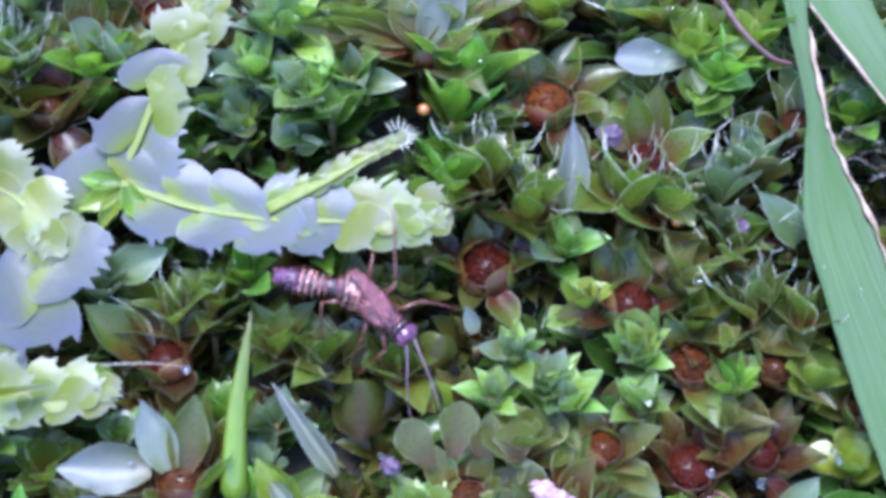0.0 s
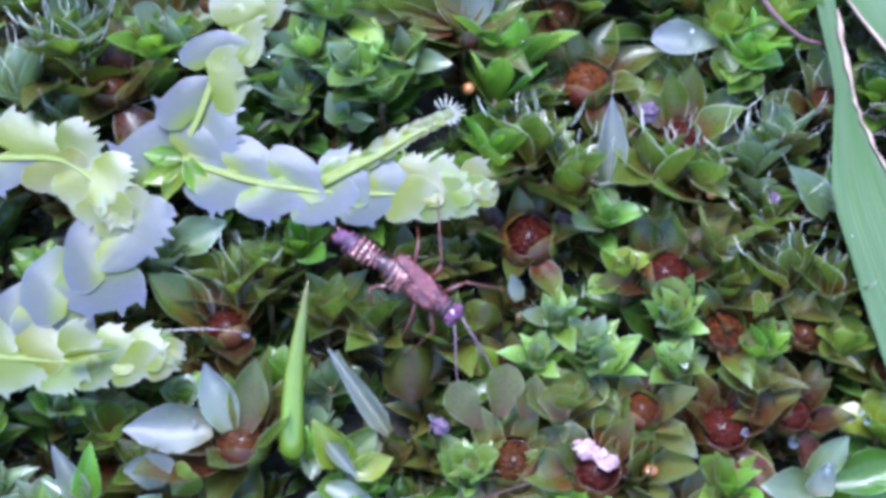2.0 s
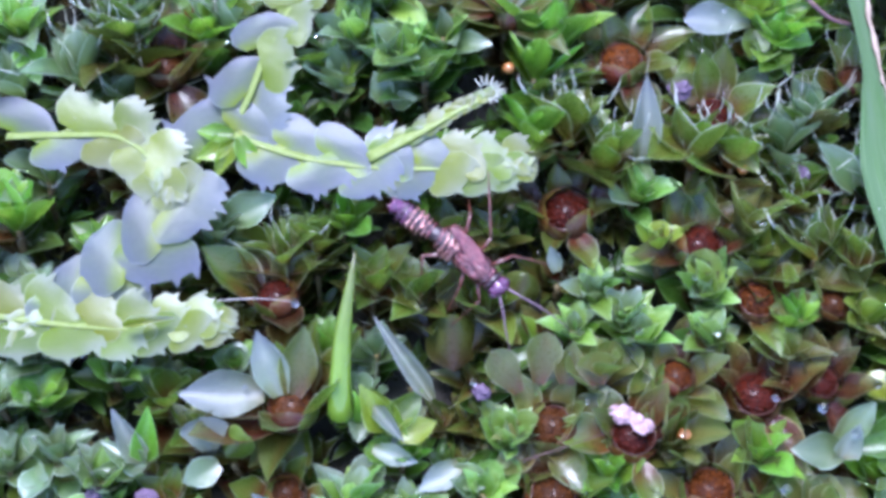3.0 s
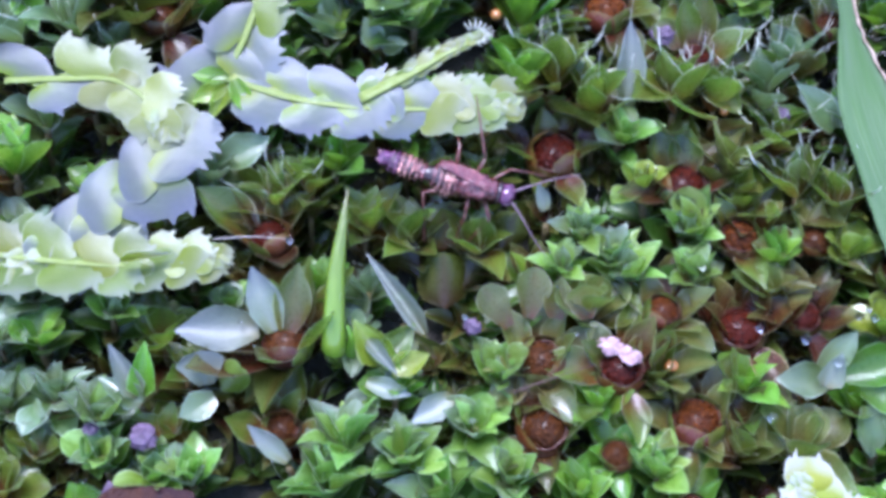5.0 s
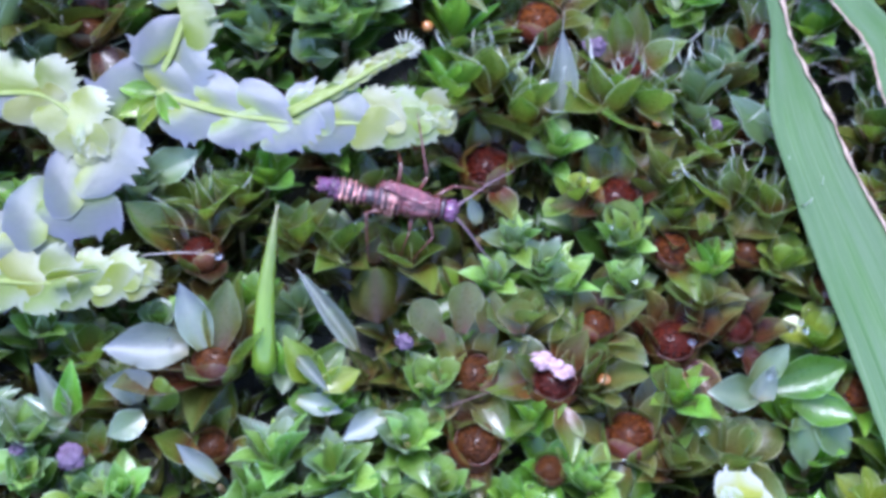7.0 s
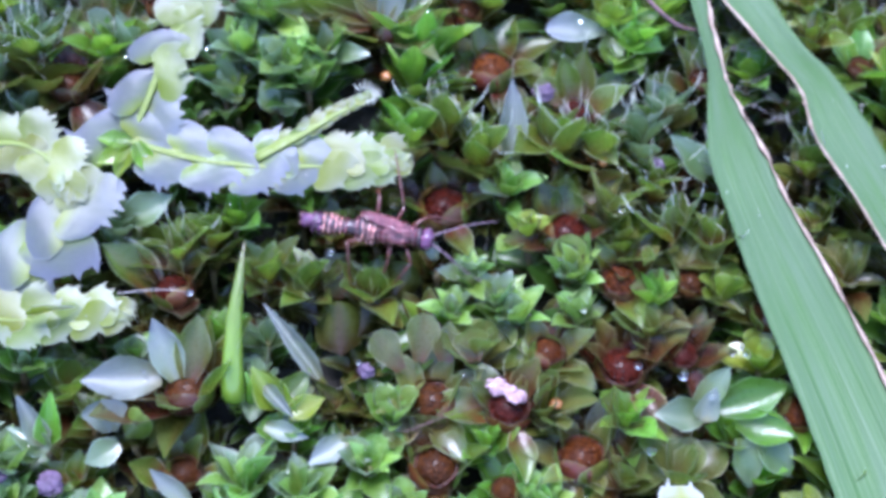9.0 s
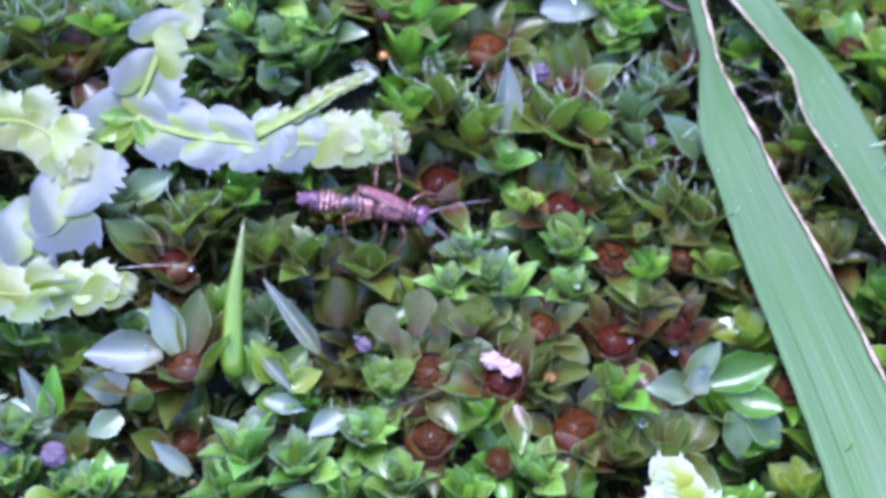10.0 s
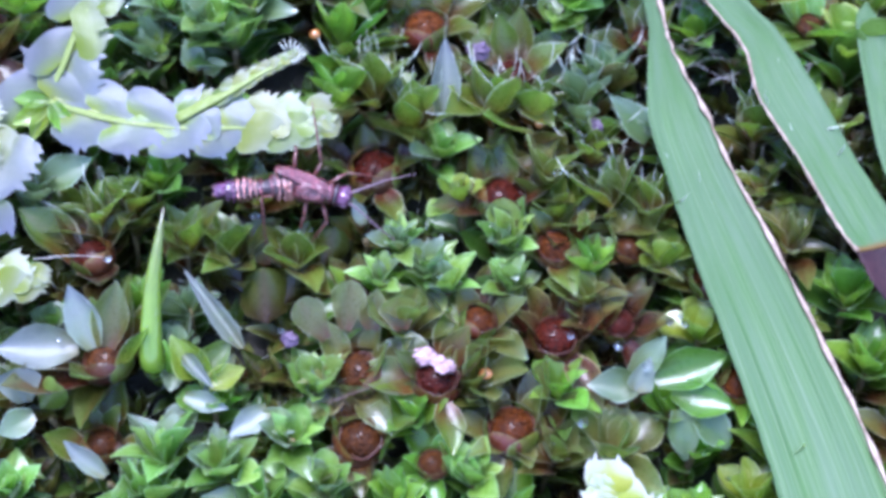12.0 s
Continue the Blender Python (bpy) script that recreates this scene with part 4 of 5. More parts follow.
def fringe(ob, x, y, h, way):
    """Short pale bristles round the end of a shoot."""
    rng = random.Random(4)
    pieces = []
    for k in range(11):
        a = radians(-100 + 20 * k) + math.atan2(way[1], way[0])
        out = Vector((math.cos(a), math.sin(a), 0.25))
        start = Vector((x, y, bank(x, y) + h)) - ob.location / MM + out * 0.3
        pieces.append(tube([start, start + out * 0.15, start + out * rng.uniform(0.28, 0.42) + Vector((0, 0, rng.uniform(0, 0.1)))], [0.035, 0.025, 0.006], 4))
    part("fringe", link_mesh("fringe", *joined(pieces), [AWN]), ob, label="fringe of short pale bristles")


def fold(ob, start, end, width):
    """A glossy upturned fold on a shoot."""
    p, q = (Vector((x, y, bank(x, y) + h)) - ob.location / MM for x, y, h in (start, end))
    part("fold", leaf_mesh("narrow", 0, 0, "wort_white"), ob, leaf_pose(p + NORMAL * 0.25, q - p, NORMAL, (q - p).length, width), "white glossy folded leaf edge")


def wort(label):
    return thing("liverwort_shoot", 0, 0, bank(0, 0), label, "liverwort", "liverwort shoots")


branch = wort("pale green forked liverwort shoot with toothed translucent leaves")
wort_branch(branch, [(-8.34, 2.38, 0.9), (-5.72, 1.50, 1.2), (-2.81, 1.16, 1.3), (-0.28, 1.22, 1.3), (1.71, 1.37, 1.2)], 1.35, 0.95, 0.68, 1, bright_from=0.55)
wort_branch(branch, [(-8.89, 2.08, 0.3), (-7.81, 3.34, 1.1), (-7.12, 5.02, 1.3), (-6.26, 6.60, 1.4), (-5.41, 7.75, 1.4)], 1.6, 0.85, 0.82, 2, bright_from=0.5)
wort_branch(branch, [(-3.54, 1.49, 1.3), (-1.74, 2.29, 1.5), (-0.48, 2.96, 1.6), (0.69, 3.52, 1.6)], 0.7, 0.5, 0.26, 3, bright_from=0.0, splay=26, stem=0.26, ratio=1.0)
leaf_to(branch, (-8.3, 2.1, 0.9), (-9.5, 1.5, 0.9), 0.75, "yellow", "ovate", 0, 1)
leaf_to(branch, (-8.2, 2.1, 1.0), (-8.9, 0.9, 0.8), 0.7, "yellow", "narrow", 0, 0)
leaf_to(branch, (-8.0, 2.2, 1.1), (-7.4, 1.0, 1.0), 0.8, "green", "ovate", 0, 3)
leaf_to(branch, (-8.2, 2.3, 1.0), (-9.6, 2.5, 0.9), 0.7, "green", "ovate", 0, 0)
fringe(branch, 0.57, 3.53, 1.6, (0.9, 0.5))
branch = wort("pale yellow-green winding liverwort shoot with toothed leaves")
wort_branch(branch, [(-16.14, 2.22, 0.8), (-13.95, 2.20, 1), (-12.19, 2.06, 1.2), (-11.08, 1.36, 1.3), (-10.40, 0.30, 1.3)], 1.35, 1.1, 0.7, 4, bright_from=0.1)
wort_branch(branch, [(-10.21, 0.26, 1.2), (-10.59, -0.79, 1.2), (-11.82, -1.97, 1.1), (-13.27, -3.07, 0.9), (-14.91, -3.82, 0.8)], 1.4, 1.6, 0.8, 5, bright_from=0.95)
branch = wort("pale liverwort shoot with a glossy fold, tapering to its tip")
wort_branch(branch, [(-16.61, -3.55, 0.7), (-14.43, -3.93, 1), (-12.10, -4.15, 1.2), (-10.25, -4.10, 1.2), (-8.51, -3.90, 1.1)], 1.3, 0.85, 0.66, 6, bright_from=-0.1)
fold(branch, (-11.56, -4.25, 1.5), (-9.81, -3.92, 1.5), 0.3)
branch = wort("whitish liverwort tip raised above the moss")
wort_branch(branch, [(12.49, -13.53, 1), (12.20, -12.75, 1.9), (11.62, -12.27, 2.6), (11.21, -11.60, 3)], 1.4, 1.0, 0.35, 7, bright_from=-1, tip="wort_white")


# ---- grass ----
def grass_material():
    m, t, out = blank("grass_blade")
    uv = t.nodes.new("ShaderNodeUVMap").outputs[0]
    sep = t.nodes.new("ShaderNodeSeparateXYZ")
    t.links.new(uv, sep.inputs[0])
    lines = node(t, "ShaderNodeTexNoise", Scale=1.0, Detail=3.0)
    stretch = t.nodes.new("ShaderNodeVectorMath")
    stretch.operation = "MULTIPLY"
    stretch.inputs[1].default_value = (4.0, 58.0, 1.0)
    t.links.new(uv, stretch.inputs[0])
    t.links.new(stretch.outputs[0], lines.inputs["Vector"])
    blot = node(t, "ShaderNodeTexNoise", Scale=5.0, Detail=4.0)
    t.links.new(uv, blot.inputs["Vector"])
    colour = ramp(t, lines.outputs[0], [(0.3, (0.026, 0.07, 0.014)), (0.45, (0.048, 0.11, 0.026)), (0.58, (0.08, 0.145, 0.052)), (0.74, (0.16, 0.21, 0.12))])
    colour = mix_colour(t, calc(t, "MULTIPLY_ADD", blot.outputs[0], 2.2, -0.75, clamp=True), colour, (0.09, 0.14, 0.075))
    burnt = calc(t, "MULTIPLY_ADD", calc(t, "ADD", sep.outputs[0], calc(t, "MULTIPLY", blot.outputs[0], 0.02)), 40.0, -39.0, clamp=True)
    colour = mix_colour(t, burnt, colour, (0.13, 0.075, 0.02))
    p = node(t, "ShaderNodeBsdfPrincipled", Roughness=0.5)
    p.inputs["Specular IOR Level"].default_value = 0.25
    t.links.new(colour, p.inputs["Base Color"])
    bump = node(t, "ShaderNodeBump", Strength=0.6, Distance=0.00005)
    t.links.new(lines.outputs[0], bump.inputs["Height"])
    t.links.new(bump.outputs[0], p.inputs["Normal"])
    lit = t.nodes.new("ShaderNodeBsdfTranslucent")
    t.links.new(mix_colour(t, 0.4, colour, (0.3, 0.5, 0.1)), lit.inputs[0])
    both = t.nodes.new("ShaderNodeMixShader")
    both.inputs[0].default_value = 0.25
    t.links.new(p.outputs[0], both.inputs[1])
    t.links.new(lit.outputs[0], both.inputs[2])
    t.links.new(both.outputs[0], out.inputs[0])
    return m


GRASS = grass_material()
DRY = plain_material("dry_margin", (0.12, 0.07, 0.04), (0.4, 0.3, 0.22), scale=1500.0, rough=0.6, through=0.15)
BURNT = plain_material("burnt_tip", (0.006, 0.003, 0.006), (0.04, 0.016, 0.018), scale=700.0, rough=0.6, gloss=0.15)


def blade_mesh(name, rows, mat, thick=0.09, cols=8, ragged=0.0, curve=0.12, seed=1):
    """A ribbed leaf blade; rows of (left edge, right edge), each (x, y, height over the bank)."""
    rng = random.Random(seed)
    left = bent([Vector((x, y, bank(x, y) + h)) for (x, y, h), _ in rows], 10)
    right = bent([Vector((x, y, bank(x, y) + h)) for _, (x, y, h) in rows], 10)
    verts, faces, uvs = [], [], []
    nrows = len(left)
    for face_side in (0, 1):
        for i, (a, b) in enumerate(zip(left, right)):
            for j in range(cols + 1):
                s = j / cols
                rag = ragged * noise.noise((i * 0.45, j * 0.2 + seed, 1.7)) if j in (0, cols) else 0
                p = a.lerp(b, s + (rag if j == 0 else -rag))
                rib = 0.008 * math.cos(j * math.pi)
                p = p + NORMAL * (-curve * (b - a).length * (1 - (2 * s - 1) ** 2) + rib - face_side * thick * (0.3 + 0.7 * math.sin(math.pi * s)))
                verts.append(tuple(p))
                uvs.append((i / (nrows - 1), s))
    n = nrows * (cols + 1)
    for i in range(nrows - 1):
        for j in range(cols):
            k = i * (cols + 1) + j
            faces.append((k, k + 1, k + cols + 2, k + cols + 1))
            faces.append((n + k, n + k + cols + 1, n + k + cols + 2, n + k + 1))
        for j in (0, cols):
            k = i * (cols + 1) + j
            faces.append((k, k + cols + 1, n + k + cols + 1, n + k) if j == 0 else (k, n + k, n + k + cols + 1, k + cols + 1))
    for i in (0, nrows - 1):
        for j in range(cols):
            k = i * (cols + 1) + j
            faces.append((k, n + k, n + k + 1, k + 1) if i == 0 else (k, k + 1, n + k + 1, n + k))
    return link_mesh(name, verts, faces, [mat], uvs)


def margin_mesh(rows, side, seed, width=0.085):
    """The dry, frayed edge that runs along one side of a blade."""
    rng = random.Random(seed)
    pts = bent([Vector((r[side][0], r[side][1], bank(r[side][0], r[side][1]) + r[side][2] + 0.05)) for r in rows], 10)
    radii = [width * (0.45 + 1.6 * abs(noise.noise((k * 0.31, seed, 0.5)))) for k in range(len(pts))]
    pts = [p + NORMAL.cross(Vector((0.5, 0.8, 0))) * 0.12 * noise.noise((k * 0.4, 3.0, seed)) for k, p in enumerate(pts)]
    v, f = tube(pts, radii, 6, 0.5)
    return link_mesh("dry_margin", v, f, [DRY])


torn_half = [
    ((12.65, 11.11, 1.2), (14.03, 11.14, 1.2)),
    ((12.91, 9.79, 1.2), (14.01, 9.82, 1.2)),
    ((13.16, 8.67, 1.2), (13.99, 8.60, 1.2)),
    ((13.36, 7.48, 1.2), (14.01, 7.58, 1.2)),
    ((13.79, 5.03, 1.2), (14.37, 4.99, 1.25)),
    ((13.69, 3.69, 1.2), (14.74, 3.62, 1.3)),
    ((13.59, 1.49, 1.2), (15.66, 1.57, 1.4)),
    ((14.11, -0.67, 1.2), (16.41, -0.37, 1.4)),
    ((14.83, -3.20, 1.2), (17.53, -2.76, 1.5)),
    ((15.90, -6.53, 1.3), (19.03, -6.36, 1.7)),
    ((16.93, -10.42, 1.6), (20.26, -9.95, 2.2)),
    ((17.62, -14.05, 2.2), (21.10, -13.22, 2.8)),
]
other_half = [
    ((14.08, 11.15, 1.2), (15.81, 11.19, 1.2)),
    ((14.07, 9.82, 1.2), (15.92, 9.87, 1.2)),
    ((14.05, 8.29, 1.25), (16.01, 8.68, 1.3)),
    ((16.10, 5.38, 1.5), (17.26, 5.88, 1.6)),
    ((17.21, 3.75, 1.6), (18.45, 4.41, 1.7)),
    ((17.59, 1.92, 1.7), (19.51, 2.61, 1.8)),
    ((18.90, -0.52, 1.8), (20.61, 0.16, 1.9)),
    ((19.94, -2.69, 1.9), (21.83, -2.23, 2)),
    ((20.59, -3.62, 1.9), (22.28, -3.32, 2)),
]
third = [
    ((21.99, 5.75, 1.2), (22.09, 5.75, 1.2)),
    ((21.56, 4.94, 1.3), (22.65, 4.45, 1.4)),
    ((21.61, 2.58, 1.4), (23.25, 2.51, 1.5)),
    ((21.90, -0.32, 1.5), (23.93, -0.39, 1.6)),
    ((22.82, -2.95, 1.6), (25.02, -3.01, 1.7)),
]
torn = thing("grass_plant", 0, 0, 0, "green grass blade torn lengthwise with a dry tan edge", "grass", "grass blades")
part("blade", blade_mesh("blade", torn_half, GRASS, ragged=0.02), torn)
part("dry_margin", margin_mesh(torn_half[3:], 1, 3), torn, label="frayed dry tan margin")
split = thing("grass_plant", 0, 0, 0, "narrow green grass blade with a burnt brown end", "grass", "grass blades")
part("blade", blade_mesh("blade", other_half, GRASS, ragged=0.03, seed=4), split)
part("dry_margin", margin_mesh(other_half[2:], 0, 8, 0.075), split, label="thin dry tan margin")
burnt_end = [other_half[-1], ((other_half[-1][0][0] + 0.35, other_half[-1][0][1] - 0.9, 1.9), (other_half[-1][1][0] + 0.2, other_half[-1][1][1] - 1.0, 2.0)), ((other_half[-1][0][0] + 0.9, other_half[-1][0][1] - 1.6, 1.8), (other_half[-1][1][0] - 0.1, other_half[-1][1][1] - 1.9, 1.9))]
part("burnt_tip", blade_mesh("burnt_tip", burnt_end, BURNT, ragged=0.06, seed=6), split, label="burnt dark brown tip")
pale_blade = thing("grass_plant", 0, 0, 0, "pale green pointed grass blade lying over the moss", "grass", "grass blades")
part("blade", blade_mesh("blade", third, GRASS, seed=9), pale_blade)


# ---- the green sprout ----
SPROUT = leaf_material("sprout_green", [(0.0, (0.15, 0.3, 0.02)), (0.35, (0.15, 0.3, 0.025)), (0.65, (0.12, 0.19, 0.025)), (1.0, (0.1, 0.085, 0.02))], (0.16, 0.28, 0.05), (0.13, 0.26, 0.02), through=0.35, rough=0.24, coat=1.6, spread=0.1, clear=0.1, wave=0.3)


def sprout(base, tip):
    """A pointed young shoot, round below and tapering to its tip."""
    a = Vector((base[0], base[1], bank(base[0], base[1]) + base[2]))
    b = Vector((tip[0], tip[1], bank(tip[0], tip[1]) + tip[2]))
    ob = thing("grass_sprout", *a, "glossy bright green pointed sprout rising from the moss", "sprout")
    line = bent([Vector((0, 0, -1.6)), Vector((0, 0, 0)), (b - a) * 0.4 + Vector((-0.1, 0, 0.25)), (b - a) * 0.75 + Vector((-0.05, 0, 0.15)), b - a], 6)
    n = len(line) - 1
    radii = [0.44 * (1 - max(0, (k / n - 0.2) / 0.8) ** 1.1) * (0.75 + 0.25 * min(1, k / n * 5)) + 0.02 for k in range(n + 1)]
    v, f = tube(line, radii, 12)
    uvs = [(k // 12 / n, (k % 12) / 12) for k in range(len(v))]
    part("shoot", link_mesh("sprout", v, f, [SPROUT], uvs), ob)
    cut = bent([Vector((0.45, -0.05, -1.4)), Vector((0.62, 0.0, -0.2)), Vector((0.5, 0.25, 0.5))], 6)
    v, f = tube(cut, [0.3 * (1 - 0.9 * k / len(cut)) for k in range(len(cut))], 8)
    part("sheath", link_mesh("sheath", v, f, [SPROUT], [(0.2, 0.5)] * len(v)), ob, label="short green leaf sheath")
    return ob


sprout((-4.39, -6.11, 0.4), (-3.88, -1.66, 1.5))


DROP = bpy.data.materials.new("water")
DROP.use_nodes = True
DROP.node_tree.nodes["Principled BSDF"].inputs["Transmission Weight"].default_value = 1.0
DROP.node_tree.nodes["Principled BSDF"].inputs["Roughness"].default_value = 0.02
DROP.node_tree.nodes["Principled BSDF"].inputs["IOR"].default_value = 1.33
DROP_MESH = link_mesh("drop", *ball(1.0, 10, 14, 0.8), [DROP])


def drop(x, y, h, r):
    """A bead of water on a leaf."""
    ob = new("water_drop", DROP_MESH)
    ob.location = Vector((x, y, bank(x, y) + h)) * MM
    ob.scale = (r, r, r)
    tagged(ob, "clear bead of water on a moss leaf", "water drop", "water drops")


BEAD = plain_material("bead_orange", (0.17, 0.055, 0.01), (0.3, 0.13, 0.03), rough=0.3, coat=0.5)
FLAKE = plain_material("flake_pink", (0.16, 0.075, 0.09), (0.4, 0.28, 0.3), scale=5000.0, rough=0.45, coat=0.3, relief=0.0001)
PURPLE = plain_material("violet_crumb", (0.03, 0.016, 0.03), (0.12, 0.075, 0.13), scale=4000.0, rough=0.5, relief=0.0001)
TWIG = plain_material("twig_dark", (0.05, 0.025, 0.03), (0.14, 0.07, 0.07), scale=2500.0, rough=0.6)
DEAD = plain_material("dead_brown", (0.01, 0.004, 0.009), (0.04, 0.013, 0.006), scale=700.0, rough=0.6, gloss=0.15, relief=0.0003)
HAIR = plain_material("pale_fibre", (0.2, 0.18, 0.17), (0.42, 0.4, 0.38), rough=0.4)


def crumb(name, x, y, h, size, mat, label, category, seed, squash=0.7, rough=0.25):
    rng = random.Random(seed)
    v, f = ball(size, 7, 10, squash, rough, rng)
    ob = new(name, link_mesh(name, v, f, [mat], smooth=rough < 0.1))
    ob.location = Vector((x, y, bank(x, y) + h)) * MM
    return tagged(ob, label, category)


def twig(points, radius, mat, name, label, category):
    pts = bent([Vector((x, y, bank(x, y) + h)) for x, y, h in points], 8)
    base = pts[0].copy()
    v, f = tube([p - base for p in pts], [radius * (1 - 0.5 * k / len(pts)) for k in range(len(pts))], 7)
    ob = new(name, link_mesh(name, v, f, [mat]))
    ob.location = base * MM
    return tagged(ob, label, category)


drop(10.22, -0.03, 0.6, 0.156)
drop(10.39, -5.84, 0.9, 0.130)
drop(-0.81, -1.43, 0.4, 0.153)
drop(12.99, -7.02, 1.2, 0.16)
drop(13.21, -6.94, 1.15, 0.1)
drop(13.99, -5.25, 0.6, 0.152)
drop(14.34, -5.04, 0.6, 0.109)
drop(14.53, -5.31, 0.6, 0.130)
drop(10.73, -8.58, 0.6, 0.170)
drop(-7.61, -5.68, 0.6, 0.085)
drop(0.15, -5.34, 0.4, 0.107)
drop(12.14, -5.90, 0.3, 0.173)
drop(-11.04, -0.07, 0.7, 0.109)
drop(3.11, 6.75, 0.8, 0.153)
drop(9.01, 6.95, 1.0, 0.115)
drop(2.08, 4.29, 0.8, 0.113)
drop(5.86, -3.70, 0.7, 0.152)
drop(-0.79, 5.07, 0.8, 0.113)
drop(-5.94, -3.12, 0.9, 0.130)
crumb("seed_bead", 1.37, 5.27, 0.2, 0.22, BEAD, "tiny round orange bead amid moss", "bead", 1, 0.9, 0.03)
crumb("seed_bead", 9.67, 1.96, 0.2, 0.20, BEAD, "tiny yellow-orange grain amid moss", "bead", 2, 0.9, 0.08)
crumb("seed_bead", 7.36, -6.76, 0.2, 0.25, BEAD, "tiny yellow-orange grain amid moss", "bead", 3, 0.7, 0.1)
crumb("soil_crumb", -10.83, -9.25, 0.2, 0.46, PURPLE, "violet-grey soil crumb amid moss", "crumb", 4)
crumb("soil_crumb", 0.41, -5.54, 0.2, 0.30, PURPLE, "violet-grey soil crumb amid moss", "crumb", 5)
crumb("soil_crumb", 7.50, 4.71, 0.2, 0.45, PURPLE, "violet-grey soil crumb amid moss", "crumb", 6)
crumb("soil_crumb", -11.80, -11.09, 0.2, 0.49, PURPLE, "violet-grey soil crumb amid moss", "crumb", 7)
crumb("soil_crumb", 11.74, 1.87, 0.2, 0.31, PURPLE, "violet-grey soil crumb amid moss", "crumb", 8)
crumb("soil_crumb", -12.62, -8.98, 0.2, 0.29, PURPLE, "violet-grey soil crumb amid moss", "crumb", 9)

flake = thing("pale_flake", 5.43, -6.40, bank(5.43, -6.40) + 0.5, "glossy pinkish white flake on a moss cup", "flake")
flake_rng = random.Random(3)
for k in range(7):
    fv, ff = ball(0.26, 5, 8, 0.45, 0.3, flake_rng)
    part("lobe", link_mesh("lobe", fv, ff, [FLAKE], smooth=False), flake, pose(-0.42 + 0.17 * k, 0.3 - 0.13 * k + flake_rng.uniform(-0.15, 0.15), 0.05 * (k % 3), flake_rng.uniform(-40, 40), flake_rng.uniform(-40, 40), flake_rng.uniform(0, 180)))
twig([(10.39, 9.73, 1.2), (11.02, 8.62, 1.2), (11.84, 7.50, 1.1), (12.82, 6.89, 0.8), (13.65, 6.87, 0.5)], 0.13, TWIG, "twig", "thin dark purplish-brown dead stem", "twig")
twig([(-8.69, -2.81, 0.3), (-7.26, -2.86, 0.6), (-5.96, -2.89, 0.5)], 0.02, HAIR, "dry_stalk", "thin pale dry stalk across the moss", "stalk")
twig([(1.79, -7.90, 0.7), (3.48, -7.42, 0.9), (4.77, -6.83, 0.4)], 0.018, TWIG, "dry_stalk", "thin dark dry stalk across the moss", "stalk")
fibre_rng = random.Random(9)
for k in range(16):
    fx, fy = 13.30, 4.78
    fx, fy = fx + fibre_rng.uniform(-0.5, 3.2), fy + fibre_rng.uniform(-1.6, 1.6)
    twig([(fx, fy, 0.2), (fx + fibre_rng.uniform(0.3, 0.8), fy + fibre_rng.uniform(-0.2, 0.2), 0.6), (fx + fibre_rng.uniform(1.0, 1.8), fy + fibre_rng.uniform(-0.4, 0.4), 0.4)], 0.008, HAIR, "fibre", "fine pale fibre amid the moss", "fibre")

dead = thing("dead_leaf", -10.61, -11.67, bank(-10.61, -11.67) + 0.8, "curled reddish-brown dead leaf at the moss edge", "dead leaf")
dv, df, duv, di = leaf_shape("spoon", 0.15, 0.3, 0.2, 0, 3, 12, 8)
part("blade", link_mesh("dead_blade", [(x * 3.4 - 1.7, y * 1.6, z * 2.4) for x, y, z in dv], df, [DEAD]), dead, pose(0, 0, 0, 10, 0, 190))


# ---- the insect ----
BRONZE = plain_material("bronze_shell", (0.02, 0.004, 0.01), (0.24, 0.065, 0.07), scale=4500.0, rough=0.22, metal=0.5, coat=1.0, relief=0.00018)
COPPER = plain_material("copper_band", (0.16, 0.04, 0.045), (0.75, 0.36, 0.3), scale=5000.0, rough=0.2, metal=0.85, coat=1.0, relief=0.00016)
BLACKISH = plain_material("dark_band", (0.006, 0.002, 0.003), (0.03, 0.009, 0.012), scale=9000.0, rough=0.3, coat=0.6)
VIOLET = plain_material("violet_head", (0.025, 0.004, 0.022), (0.16, 0.03, 0.11), scale=5000.0, rough=0.18, metal=0.3, coat=1.0, relief=0.00018)
WING = plain_material("wing_pad", (0.035, 0.007, 0.013), (0.23, 0.062, 0.066), scale=3500.0, rough=0.28, coat=0.8, metal=0.1, relief=0.0002, through=0.1)
LEG = plain_material("leg_brown", (0.03, 0.008, 0.005), (0.12, 0.03, 0.02), scale=7000.0, rough=0.35, coat=0.5)
EYE = plain_material("eye_dark", (0.02, 0.004, 0.014), (0.06, 0.015, 0.04), scale=20000.0, rough=0.15, coat=1.0)
FEELER = plain_material("feeler_grey", (0.07, 0.04, 0.05), (0.17, 0.11, 0.14), scale=9000.0, rough=0.5)


GIRTH = 1.28


def egg(lx, ly, lz, rings=10, sides=14, lumps=0.0, seed=0):
    v, f = ball(1.0, rings, sides)
    return [(x * lx, y * ly, z * lz) if not lumps else tuple(Vector((x * lx, y * ly, z * lz)) * (1 + lumps * noise.noise((x * 2 + seed, y * 2, z * 2)))) for x, y, z in v], f


